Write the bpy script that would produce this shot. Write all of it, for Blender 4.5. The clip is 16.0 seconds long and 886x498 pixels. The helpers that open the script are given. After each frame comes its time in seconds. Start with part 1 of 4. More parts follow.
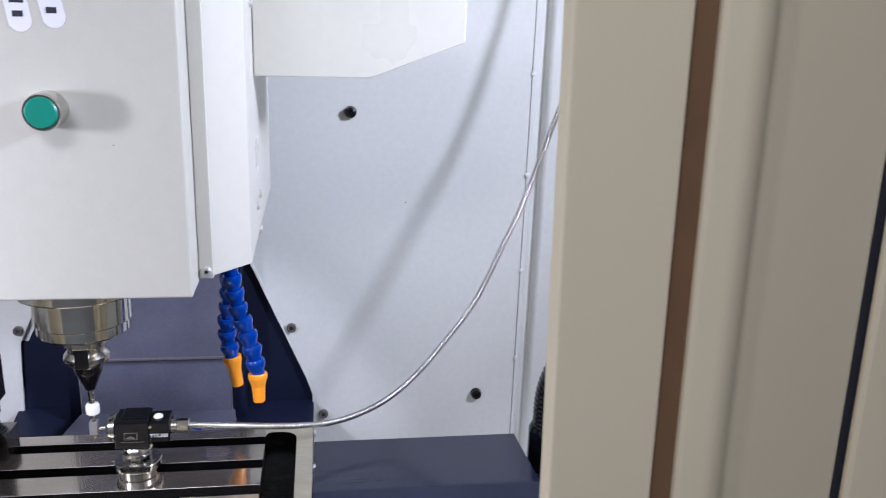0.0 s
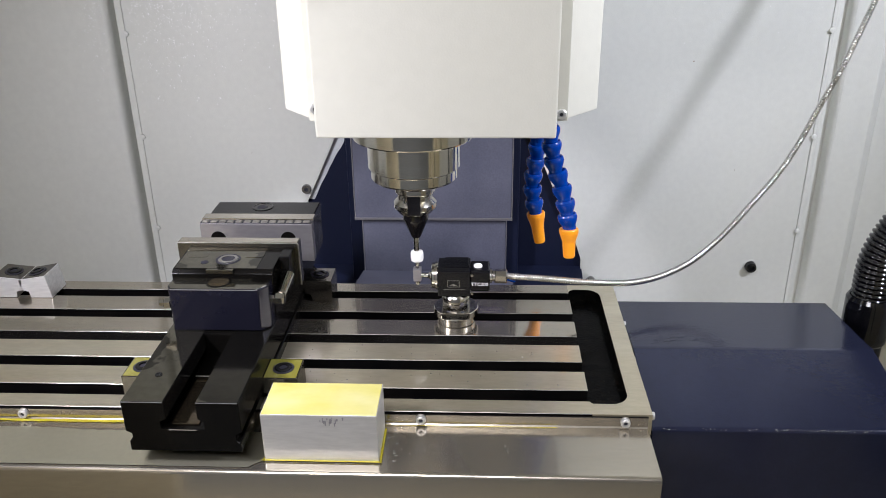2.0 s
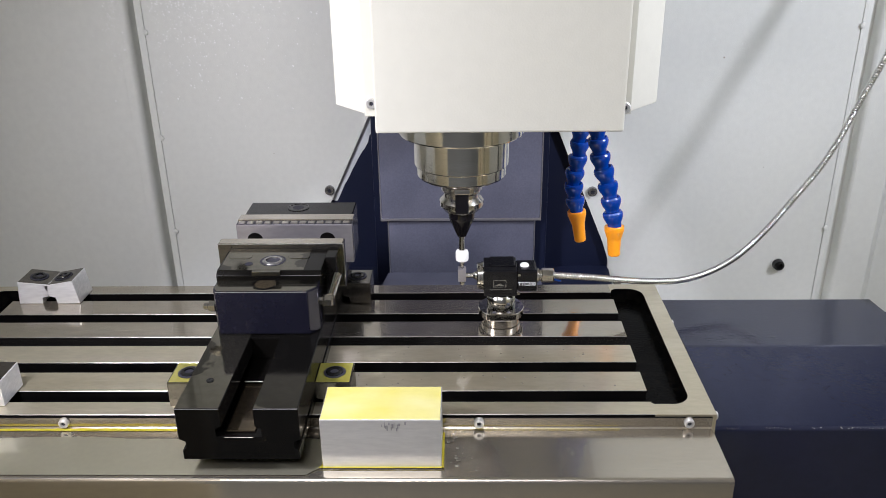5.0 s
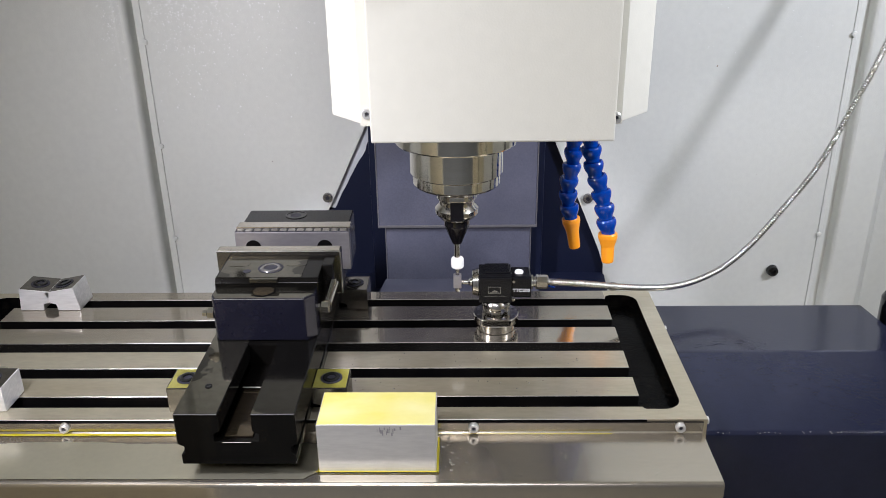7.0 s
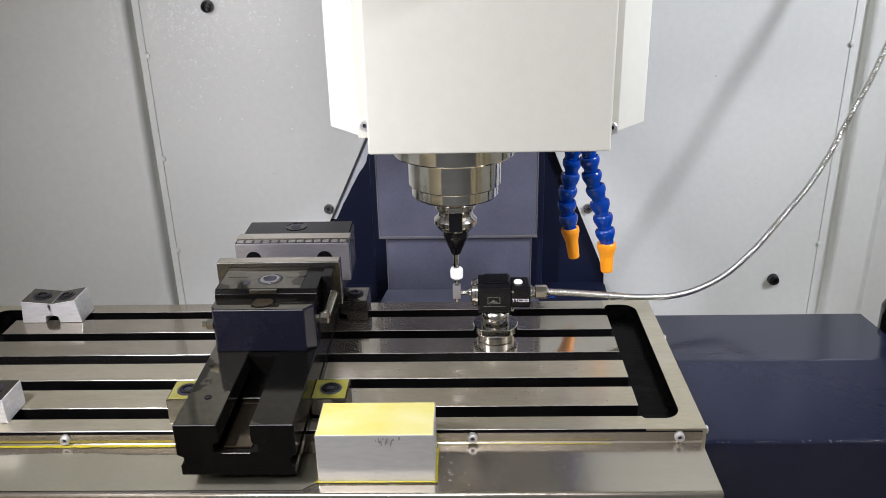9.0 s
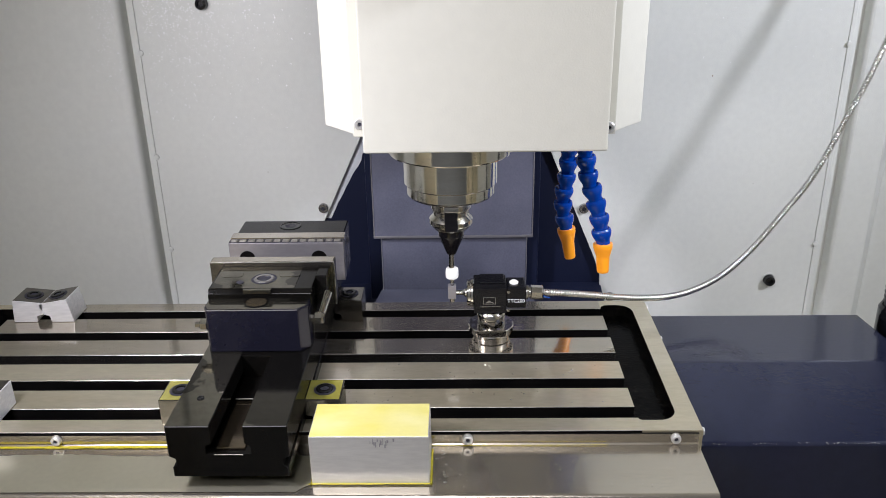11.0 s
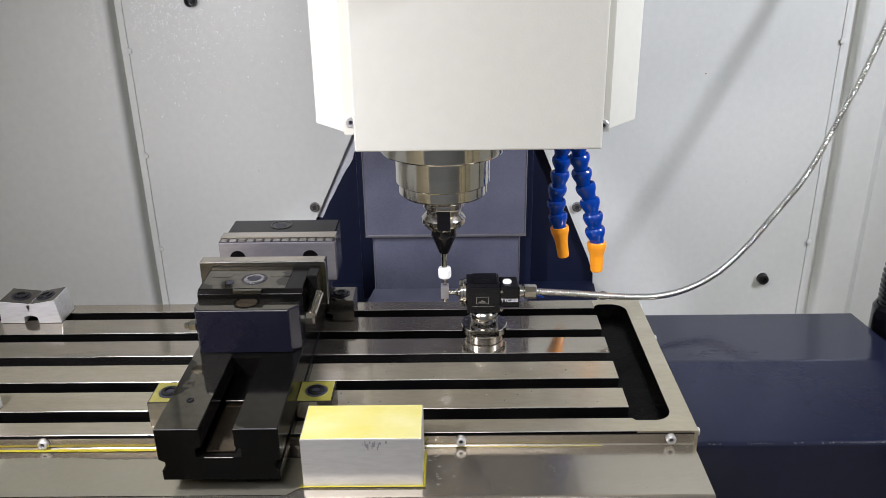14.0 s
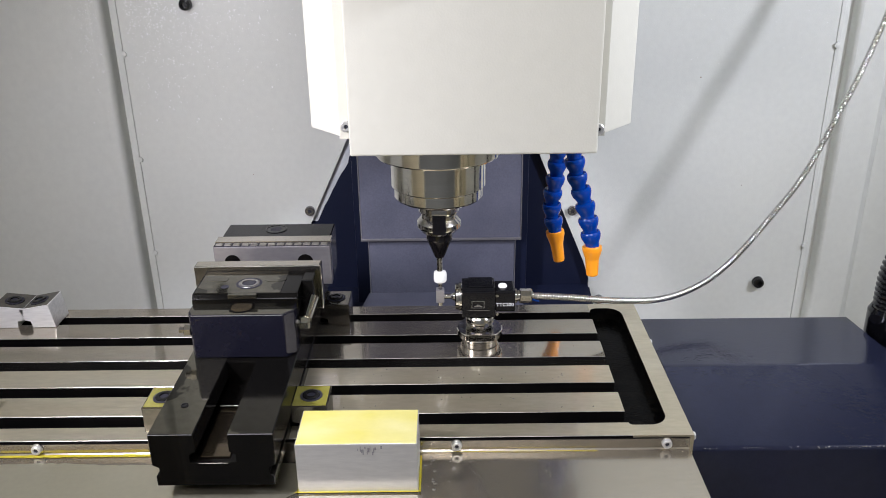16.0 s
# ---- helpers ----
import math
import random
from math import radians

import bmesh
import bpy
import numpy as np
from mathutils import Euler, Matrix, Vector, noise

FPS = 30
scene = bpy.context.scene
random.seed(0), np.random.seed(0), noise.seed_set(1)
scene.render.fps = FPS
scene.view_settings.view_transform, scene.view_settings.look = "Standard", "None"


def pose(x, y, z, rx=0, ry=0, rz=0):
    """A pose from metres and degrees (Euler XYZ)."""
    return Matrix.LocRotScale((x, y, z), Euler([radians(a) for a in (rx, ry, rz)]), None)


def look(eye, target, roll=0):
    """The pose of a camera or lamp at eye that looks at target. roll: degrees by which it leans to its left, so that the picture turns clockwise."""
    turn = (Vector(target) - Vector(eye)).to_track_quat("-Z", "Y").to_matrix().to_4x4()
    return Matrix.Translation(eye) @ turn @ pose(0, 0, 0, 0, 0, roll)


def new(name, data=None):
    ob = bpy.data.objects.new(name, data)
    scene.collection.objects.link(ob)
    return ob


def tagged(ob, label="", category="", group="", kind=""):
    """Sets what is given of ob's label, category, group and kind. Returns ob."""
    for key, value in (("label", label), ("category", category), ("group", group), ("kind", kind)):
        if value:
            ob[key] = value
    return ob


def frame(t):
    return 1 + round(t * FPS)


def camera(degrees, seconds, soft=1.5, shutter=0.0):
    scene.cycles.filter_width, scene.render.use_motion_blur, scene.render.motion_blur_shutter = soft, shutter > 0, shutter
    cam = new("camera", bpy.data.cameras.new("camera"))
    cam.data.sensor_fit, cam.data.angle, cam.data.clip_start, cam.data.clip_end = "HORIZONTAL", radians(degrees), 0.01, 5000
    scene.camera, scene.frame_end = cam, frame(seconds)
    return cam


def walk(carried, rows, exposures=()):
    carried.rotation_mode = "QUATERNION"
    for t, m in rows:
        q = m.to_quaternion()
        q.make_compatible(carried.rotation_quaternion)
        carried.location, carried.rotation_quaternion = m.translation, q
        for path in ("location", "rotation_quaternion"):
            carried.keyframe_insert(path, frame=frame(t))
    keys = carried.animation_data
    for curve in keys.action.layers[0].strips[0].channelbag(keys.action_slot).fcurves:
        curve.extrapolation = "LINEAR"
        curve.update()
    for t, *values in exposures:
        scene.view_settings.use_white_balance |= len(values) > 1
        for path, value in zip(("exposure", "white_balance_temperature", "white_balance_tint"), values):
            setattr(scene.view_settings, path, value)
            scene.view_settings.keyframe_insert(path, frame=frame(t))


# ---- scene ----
cam = camera(55.8, 16.0, soft=0.5, shutter=0.15)
PATH = [
    (0, (0.105, -1.093, 0.792), (0.393, 0.8, 0.213), 2.0),
    (0.3, (0.010, -1.069, 0.775), (0.253, 0.806, 0.125), 1.4),
    (0.5, (-0.033, -1.06, 0.767), (0.157, 0.809, 0.082), 0.8),
    (0.8, (-0.059, -1.067, 0.746), (-0.011, 0.797, 0.022), -0.3),
    (1, (-0.075, -1.075, 0.75), (-0.095, 0.772, -0.017), -0.7),
    (1.5, (-0.114, -1.079, 0.734), (-0.222, 0.749, -0.071), -1.4),
    (2, (-0.162, -1.069, 0.715), (-0.253, 0.752, -0.107), -0.8),
    (2.5, (-0.209, -1.078, 0.712), (-0.299, 0.748, -0.1), -0.9),
    (3, (-0.223, -1.095, 0.698), (-0.339, 0.736, -0.098), -0.6),
    (3.5, (-0.255, -1.094, 0.681), (-0.411, 0.726, -0.134), -1.2),
    (4, (-0.278, -1.064, 0.679), (-0.339, 0.755, -0.15), -0.9),
    (4.5, (-0.272, -1.051, 0.689), (-0.3, 0.77, -0.138), -0.8),
    (5, (-0.273, -1.046, 0.694), (-0.315, 0.781, -0.117), -0.8),
    (7.5, (-0.26, -1.066, 0.707), (-0.303, 0.768, -0.088), -0.9),
    (8, (-0.255, -1.068, 0.708), (-0.304, 0.771, -0.078), -1.1),
    (8.5, (-0.254, -1.069, 0.707), (-0.303, 0.773, -0.071), -1.2),
    (9, (-0.255, -1.067, 0.706), (-0.309, 0.776, -0.07), -1.3),
    (11.5, (-0.256, -1.054, 0.703), (-0.293, 0.787, -0.076), -0.9),
    (12, (-0.254, -1.05, 0.703), (-0.285, 0.79, -0.081), -0.9),
    (12.5, (-0.254, -1.049, 0.699), (-0.28, 0.793, -0.08), -0.9),
    (13, (-0.256, -1.049, 0.701), (-0.275, 0.792, -0.079), -0.9),
    (13.5, (-0.257, -1.051, 0.699), (-0.277, 0.793, -0.075), -0.8),
    (14, (-0.257, -1.045, 0.699), (-0.28, 0.796, -0.082), -0.9),
    (14.5, (-0.258, -1.042, 0.7), (-0.281, 0.797, -0.086), -0.8),
    (15, (-0.258, -1.045, 0.702), (-0.276, 0.799, -0.073), -0.8),
    (15.5, (-0.257, -1.044, 0.701), (-0.273, 0.801, -0.071), -0.8),
    (16, (-0.257, -1.042, 0.7), (-0.269, 0.802, -0.075), -0.8),
]
walk(cam, [(t, look(eye, target, roll)) for t, eye, target, roll in PATH],
     [(0, -0.06, 5600, 21), (0.5, -0.26, 6000, 16), (1.0, -0.3, 6100, 14), (1.5, -0.08, 6110, 15), (2.5, 0.06, 6110, 15.5), (16, 0.01, 6110, 15.5)])

# ---- light ----
world = bpy.data.worlds.new("hall")
scene.world = world
world.use_nodes = True
world.node_tree.nodes["Background"].inputs[0].default_value = (0.9, 0.95, 1.0, 1)
world.node_tree.nodes["Background"].inputs[1].default_value = 0.05


def area(name, eye, target, sx, sy, watts, colour, spread=180):
    data = bpy.data.lights.new(name, "AREA")
    data.shape, data.size, data.size_y, data.energy, data.color = "RECTANGLE", sx, sy, watts, colour
    data.spread = radians(spread)
    ob = new(name, data)
    ob.matrix_world = look(eye, target)
    return ob


area("machine_lamp_left", (-0.98, -0.40, 0.68), (-0.45, 0.20, 0.10), 0.08, 0.16, 7.5, (0.98, 0.96, 1.0), 140)
area("machine_lamp_right", (1.27, -0.34, 1.22), (-0.45, 0.6, 0.2), 0.09, 0.20, 11.5, (0.91, 0.935, 1.0), 98)
area("hall_lamp_door", (-0.76, -2.0, 2.4), (0.1, 0.0, 0.3), 1.0, 0.5, 25, (1.0, 0.97, 0.92))
# unseen light, added to brighten the door and the reflections in bare steel
area("hall_fill_back", (-0.8, -3.0, 2.9), (-0.8, -3.3, 0.0), 2.4, 0.5, 50, (0.97, 0.97, 1.0))


# ---- materials ----
def material(name, base, rough, metal=0.0, alt=None, scale=6.0, amount=0.5, grain=0.0, stretch=(1, 1, 1),
             bump=0.0, bump_scale=400.0, rough_var=0.0, coat=0.0, fine=120.0, spread=0.15, random_tone=0.0, spec=0.5, coat_rough=0.08, spec_tint=None, turned=0.0):
    """Base colour mixed with alt by a stain noise, a fine grain, varied roughness and relief."""
    m = bpy.data.materials.new(name)
    m.use_nodes = True
    nt = m.node_tree
    bsdf = nt.nodes["Principled BSDF"]
    bsdf.inputs["Metallic"].default_value = metal
    bsdf.inputs["Coat Weight"].default_value = coat
    bsdf.inputs["Coat Roughness"].default_value = coat_rough
    bsdf.inputs["Specular IOR Level"].default_value = spec
    if spec_tint:
        bsdf.inputs["Specular Tint"].default_value = (*spec_tint, 1)
    if turned:
        tan = nt.nodes.new("ShaderNodeTangent")
        tan.direction_type, tan.axis = "RADIAL", "Z"
        nt.links.new(tan.outputs[0], bsdf.inputs["Tangent"])
        bsdf.inputs["Anisotropic"].default_value = turned
        bsdf.inputs["Anisotropic Rotation"].default_value = 0.25
    co = nt.nodes.new("ShaderNodeTexCoord")
    mp = nt.nodes.new("ShaderNodeMapping")
    mp.inputs["Scale"].default_value = stretch
    nt.links.new(co.outputs["Object"], mp.inputs[0])

    def noise_node(sc, detail=4.0):
        n = nt.nodes.new("ShaderNodeTexNoise")
        n.inputs["Scale"].default_value, n.inputs["Detail"].default_value = sc, detail
        nt.links.new(mp.outputs[0], n.inputs["Vector"])
        return n.outputs["Fac"]

    def span(src, a, b, lo, hi):
        n = nt.nodes.new("ShaderNodeMapRange")
        for i, v in enumerate((a, b, lo, hi)):
            n.inputs[i + 1].default_value = v
        nt.links.new(src, n.inputs[0])
        return n.outputs[0]

    stain = noise_node(scale)
    small = noise_node(fine, 2.0)
    mix = nt.nodes.new("ShaderNodeMix")
    mix.data_type = "RGBA"
    mix.inputs[6].default_value, mix.inputs[7].default_value = (*base, 1), (*(alt or base), 1)
    nt.links.new(span(stain, 0.5 - spread, 0.5 + spread, 0.0, amount), mix.inputs[0])
    last = mix.outputs[2]
    if grain:
        mul = nt.nodes.new("ShaderNodeMix")
        mul.data_type, mul.blend_type = "RGBA", "MULTIPLY"
        mul.inputs[0].default_value = 1.0
        nt.links.new(last, mul.inputs[6])
        nt.links.new(span(small, 0.3, 0.7, 1 - grain, 1 + grain * 0.4), mul.inputs[7])
        last = mul.outputs[2]
    if random_tone:
        info = nt.nodes.new("ShaderNodeObjectInfo")
        tone = nt.nodes.new("ShaderNodeMix")
        tone.data_type, tone.blend_type = "RGBA", "MULTIPLY"
        tone.inputs[0].default_value = 1.0
        nt.links.new(last, tone.inputs[6])
        nt.links.new(span(info.outputs["Random"], 0, 1, 1 - random_tone, 1 + random_tone), tone.inputs[7])
        last = tone.outputs[2]
    nt.links.new(last, bsdf.inputs["Base Color"])
    nt.links.new(span(stain, 0.3, 0.7, rough - rough_var, rough + rough_var), bsdf.inputs["Roughness"])
    if bump:
        b = nt.nodes.new("ShaderNodeBump")
        b.inputs["Strength"].default_value, b.inputs["Distance"].default_value = bump, 0.001
        nt.links.new(noise_node(bump_scale, 2.0), b.inputs["Height"])
        nt.links.new(b.outputs[0], bsdf.inputs["Normal"])
    return m


M = {}
M["wall"] = material("cream_wall_paint", (0.69, 0.70, 0.655), 0.30, alt=(0.665, 0.67, 0.625), scale=1.1, amount=0.6, bump=0.24, bump_scale=420, grain=0.03, fine=70, spread=0.5)
M["door"] = material("beige_door_paint", (0.82, 0.73, 0.505), 0.42, alt=(0.76, 0.665, 0.445), scale=3, bump=0.32, bump_scale=180, rough_var=0.05)
M["rubber"] = material("brown_rubber_seal", (0.21, 0.115, 0.055), 0.55, alt=(0.15, 0.085, 0.04), scale=14, bump=0.15)
M["head"] = material("ivory_head_paint", (0.575, 0.562, 0.485), 0.30, alt=(0.55, 0.537, 0.457), scale=3, bump=0.16, bump_scale=380, rough_var=0.04, grain=0.02, fine=60)
M["land"] = material("ground_steel_top", (0.51, 0.46, 0.375), 0.15, 0.92, alt=(0.37, 0.325, 0.25), scale=4, amount=0.9, grain=0.09, stretch=(0.35, 1.6, 1), bump=0.02, bump_scale=500, rough_var=0.07, fine=150, coat=1.0, coat_rough=0.012, spread=0.16)
# olive film; its lighter colour holds the light that rear rails lack
M["litland"] = material("olive_filmed_lit_steel_top", (0.65, 0.60, 0.45), 0.33, 0.8, alt=(0.52, 0.46, 0.32), scale=5, amount=0.9, grain=0.07, stretch=(0.4, 1.4, 1), bump=0.02, bump_scale=500, rough_var=0.08, fine=150, coat=1.0, coat_rough=0.012, spread=0.10)
M["chamfer"] = material("worn_steel_edge", (0.46, 0.44, 0.40), 0.34, 1.0, alt=(0.26, 0.245, 0.22), scale=22, grain=0.3, amount=1.0)
# recess shade of T-slots and counterbores, painted as a near-black base
M["slot"] = material("recess_shade_steel", (0.002, 0.002, 0.0022), 0.4, 0.0, alt=(0.007, 0.006, 0.005), scale=16, bump=0.3, bump_scale=180, spec=0.06)
# wet pocket iron, near black so the recess shade sits in the colour
M["pocket"] = material("wet_iron_recess_shade", (0.0015, 0.0015, 0.0015), 0.14, 0.0, alt=(0.004, 0.0037, 0.003), scale=60, amount=0.9, bump=0.6, bump_scale=190, spread=0.05, spec=0.03)
M["apron"] = material("brushed_stainless_sheet", (0.50, 0.455, 0.375), 0.22, 0.9, alt=(0.40, 0.355, 0.275), scale=4, amount=0.8, grain=0.06, stretch=(0.25, 1.2, 1.2), rough_var=0.07, fine=180, coat=0.7, coat_rough=0.03, spread=0.22)
M["navy"] = material("navy_cover_paint", (0.0125, 0.0148, 0.031), 0.13, alt=(0.010, 0.012, 0.026), scale=5, bump=0.16, bump_scale=240, rough_var=0.04, grain=0.08, fine=70, spec=0.42, spec_tint=(0.78, 0.82, 1.0))
M["column"] = material("dark_navy_column_paint", (0.009, 0.012, 0.030), 0.40, alt=(0.012, 0.015, 0.034), scale=5, bump=0.25, bump_scale=200, spec=0.2)
M["waycover"] = material("grey_way_cover_steel", (0.160, 0.163, 0.212), 0.22, 0.15, alt=(0.105, 0.108, 0.145), scale=7, amount=0.9, grain=0.10, bump=0.08, bump_scale=500, fine=300, spread=0.2, rough_var=0.06)
M["vise"] = material("black_oxide_steel", (0.0028, 0.0026, 0.0024), 0.17, 0.05, alt=(0.0055, 0.005, 0.004), scale=9, amount=0.8, grain=0.12, bump=0.03, rough_var=0.05, fine=220, spec=0.14)
M["visetop"] = material("oily_blackened_steel_top", (0.18, 0.17, 0.135), 0.09, 0.95, alt=(0.060, 0.056, 0.046), scale=8, amount=1.0, grain=0.15, spread=0.005, rough_var=0.05, fine=90)
M["viseface"] = material("blue_black_jaw_steel", (0.010, 0.010, 0.018), 0.17, 0.25, alt=(0.007, 0.007, 0.013), scale=8, grain=0.05, spec=0.4, spec_tint=(0.88, 0.88, 1.0))
M["jaw"] = material("ground_jaw_steel", (0.40, 0.385, 0.40), 0.34, 0.75, alt=(0.32, 0.305, 0.315), scale=9, grain=0.07, stretch=(0.6, 1, 1.5))
M["steel"] = material("polished_steel", (0.62, 0.60, 0.56), 0.17, 1.0, alt=(0.5, 0.48, 0.44), scale=20, grain=0.08, stretch=(1, 1, 6))
M["nose"] = material("turned_spindle_steel", (0.84, 0.81, 0.75), 0.14, 1.0, alt=(0.74, 0.71, 0.64), scale=8, grain=0.08, stretch=(0.6, 0.6, 8), fine=150, turned=0.35)
M["clamp"] = material("milled_clamp_steel", (0.86, 0.86, 0.86), 0.38, 0.5, alt=(0.70, 0.69, 0.67), scale=15, grain=0.12, stretch=(0.3, 1, 2), random_tone=0.06)
M["bolt"] = material("black_bolt_steel", (0.02, 0.02, 0.02), 0.25, 0.6, alt=(0.04, 0.04, 0.04), scale=60)
M["toolblack"] = material("black_tool_holder", (0.010, 0.009, 0.011), 0.12, 0.5, alt=(0.016, 0.015, 0.016), scale=40)
M["anod"] = material("black_anodised_aluminium", (0.006, 0.006, 0.007), 0.20, 0.2, alt=(0.010, 0.010, 0.011), scale=40, bump=0.06, spec=0.4)
M["ceramic"] = material("white_ceramic", (0.86, 0.85, 0.80), 0.25, alt=(0.8, 0.79, 0.74), scale=60)
M["print"] = material("white_print", (0.75, 0.75, 0.73), 0.5)
M["alu"] = material("sawn_aluminium", (0.71, 0.695, 0.66), 0.34, 0.6, alt=(0.57, 0.555, 0.52), scale=5, amount=0.8, grain=0.07, stretch=(0.5, 1, 2.5), rough_var=0.07, fine=110)
M["coolant"] = material("yellow_coolant_film", (0.58, 0.51, 0.07), 0.10, 0.0, alt=(0.70, 0.675, 0.43), scale=4.5, amount=1.0, stretch=(0.7, 1.2, 1), spread=0.12, grain=0.03, coat=0.6, coat_rough=0.02)
M["puddle"] = material("yellow_coolant_line", (0.46, 0.39, 0.015), 0.08, 0.2, alt=(0.54, 0.47, 0.07), scale=40)
M["yclamp"] = material("coolant_wet_clamp_top", (0.36, 0.33, 0.05), 0.12, 0.5, alt=(0.52, 0.48, 0.16), scale=40, coat=0.8, coat_rough=0.02)
M["blue"] = material("blue_hose_plastic", (0.001, 0.042, 0.30), 0.09, alt=(0.001, 0.034, 0.24), scale=30, spec=0.4)
M["orange"] = material("orange_nozzle_plastic", (0.95, 0.35, 0.010), 0.30, alt=(0.90, 0.30, 0.008), scale=30)
M["hose"] = material("black_ribbed_rubber", (0.003, 0.003, 0.004), 0.10, alt=(0.005, 0.005, 0.005), scale=30, spec=0.5)
M["conduit"] = material("galvanised_conduit", (0.74, 0.73, 0.70), 0.22, 1.0, alt=(0.56, 0.55, 0.52), scale=50)
M["boltgrey"] = material("worn_grey_bolt", (0.34, 0.33, 0.32), 0.25, 0.85, alt=(0.22, 0.215, 0.21), scale=50)
M["screw"] = material("zinc_screw", (0.80, 0.79, 0.76), 0.32, 0.75, alt=(0.66, 0.65, 0.62), scale=60)
# oily clamp tops; also the colour of faces painted as if in shade
M["clamptop"] = material("oily_and_shaded_steel", (0.24, 0.225, 0.20), 0.20, 0.95, alt=(0.14, 0.13, 0.12), scale=18, grain=0.15)
M["film"] = material("olive_coolant_film", (0.66, 0.63, 0.48), 0.28, 0.86, alt=(0.58, 0.55, 0.41), scale=6, grain=0.03, coat=1.0, coat_rough=0.008)
M["green"] = material("green_button_plastic", (0.01, 0.25, 0.17), 0.35, alt=(0.012, 0.22, 0.15), scale=40)
M["sticker"] = material("white_sticker", (0.78, 0.78, 0.80), 0.4)
# dark print and marks, and the painted shade in sockets, holes and grooves
M["ink"] = material("dark_ink_and_hole_shade", (0.02, 0.02, 0.03), 0.5)
M["purple"] = material("violet_plate", (0.05, 0.025, 0.22), 0.3)
M["paintline"] = material("white_overspray", (0.62, 0.64, 0.66), 0.5, alt=(0.4, 0.42, 0.46), scale=30)
M["tray"] = material("pale_tray_paint", (0.60, 0.58, 0.49), 0.36, alt=(0.52, 0.49, 0.39), scale=4, bump=0.2)
M["drop"] = material("coolant_drop", (0.75, 0.74, 0.68), 0.05, 0.9)
# drops on the wall: the white base stands for the lamp's glint
M["sparkle"] = material("white_drop_glint", (0.97, 0.97, 0.96), 0.18, 0.0, spec=1.0, coat=1.0, coat_rough=0.12)
M["groove"] = material("oily_brown_groove", (0.16, 0.13, 0.085), 0.10, 0.8, alt=(0.09, 0.07, 0.045), scale=12, grain=0.15)
M["hall"] = material("hall_grey_wall", (0.50, 0.50, 0.48), 0.7, alt=(0.44, 0.44, 0.42), scale=1)
M["concrete"] = material("hall_concrete_floor", (0.28, 0.29, 0.28), 0.5, alt=(0.22, 0.23, 0.22), scale=2)

# ---- mesh tools ----
ORIGIN = {}


def thing(name, at, label, category, group="", kind=""):
    ob = new(name)
    ob.empty_display_size = 0.02
    ob.location = at
    ORIGIN[ob.name] = Vector(at)
    return tagged(ob, label, category, group, kind)


def part(name, bm, mat, parent=None, label=""):
    """One mesh object from bm, whose vertices are in world places (or in the parent's own, if that stands at 0)."""
    me = bpy.data.meshes.new(name)
    org = ORIGIN.get(parent.name, Vector()) if parent else Vector()
    bmesh.ops.translate(bm, verts=bm.verts, vec=-org)
    bmesh.ops.recalc_face_normals(bm, faces=bm.faces)
    bm.to_mesh(me)
    bm.free()
    for m in (mat if isinstance(mat, (list, tuple)) else [mat]):
        me.materials.append(M[m])
    ob = new(name, me)
    if parent:
        ob.parent = parent
        ORIGIN[ob.name] = org
    if label:
        tagged(ob, label)
    return ob


def box(x0, x1, y0, y1, z0, z1, bevel=0.0, seg=2, bm=None):
    own = bm is None
    bm = bm or bmesh.new()
    got = bmesh.ops.create_cube(bm, size=1.0)["verts"]
    for v in got:
        v.co = Vector((x0 + (v.co.x + 0.5) * (x1 - x0), y0 + (v.co.y + 0.5) * (y1 - y0), z0 + (v.co.z + 0.5) * (z1 - z0)))
    if bevel:
        edges = {e for v in got for e in v.link_edges}
        bmesh.ops.bevel(bm, geom=list(edges), offset=bevel, segments=seg, profile=0.6, affect="EDGES")
    return bm


def prism(points, axis, a, b, bevel=0.0, bm=None, seg=2):
    """A polygon swept from a to b along an axis; points are the other two coordinates in x, y, z order."""
    bm = bm or bmesh.new()
    place = {"x": lambda p, k: (k, p[0], p[1]), "y": lambda p, k: (p[0], k, p[1]), "z": lambda p, k: (p[0], p[1], k)}[axis]
    lo = [bm.verts.new(place(p, a)) for p in points]
    hi = [bm.verts.new(place(p, b)) for p in points]
    n = len(points)
    faces = [bm.faces.new(lo), bm.faces.new(hi)] + [bm.faces.new((lo[i], lo[(i + 1) % n], hi[(i + 1) % n], hi[i])) for i in range(n)]
    if bevel:
        edges = {e for f in faces for e in f.edges}
        bmesh.ops.bevel(bm, geom=list(edges), offset=bevel, segments=seg, profile=0.6, affect="EDGES")
    return bm


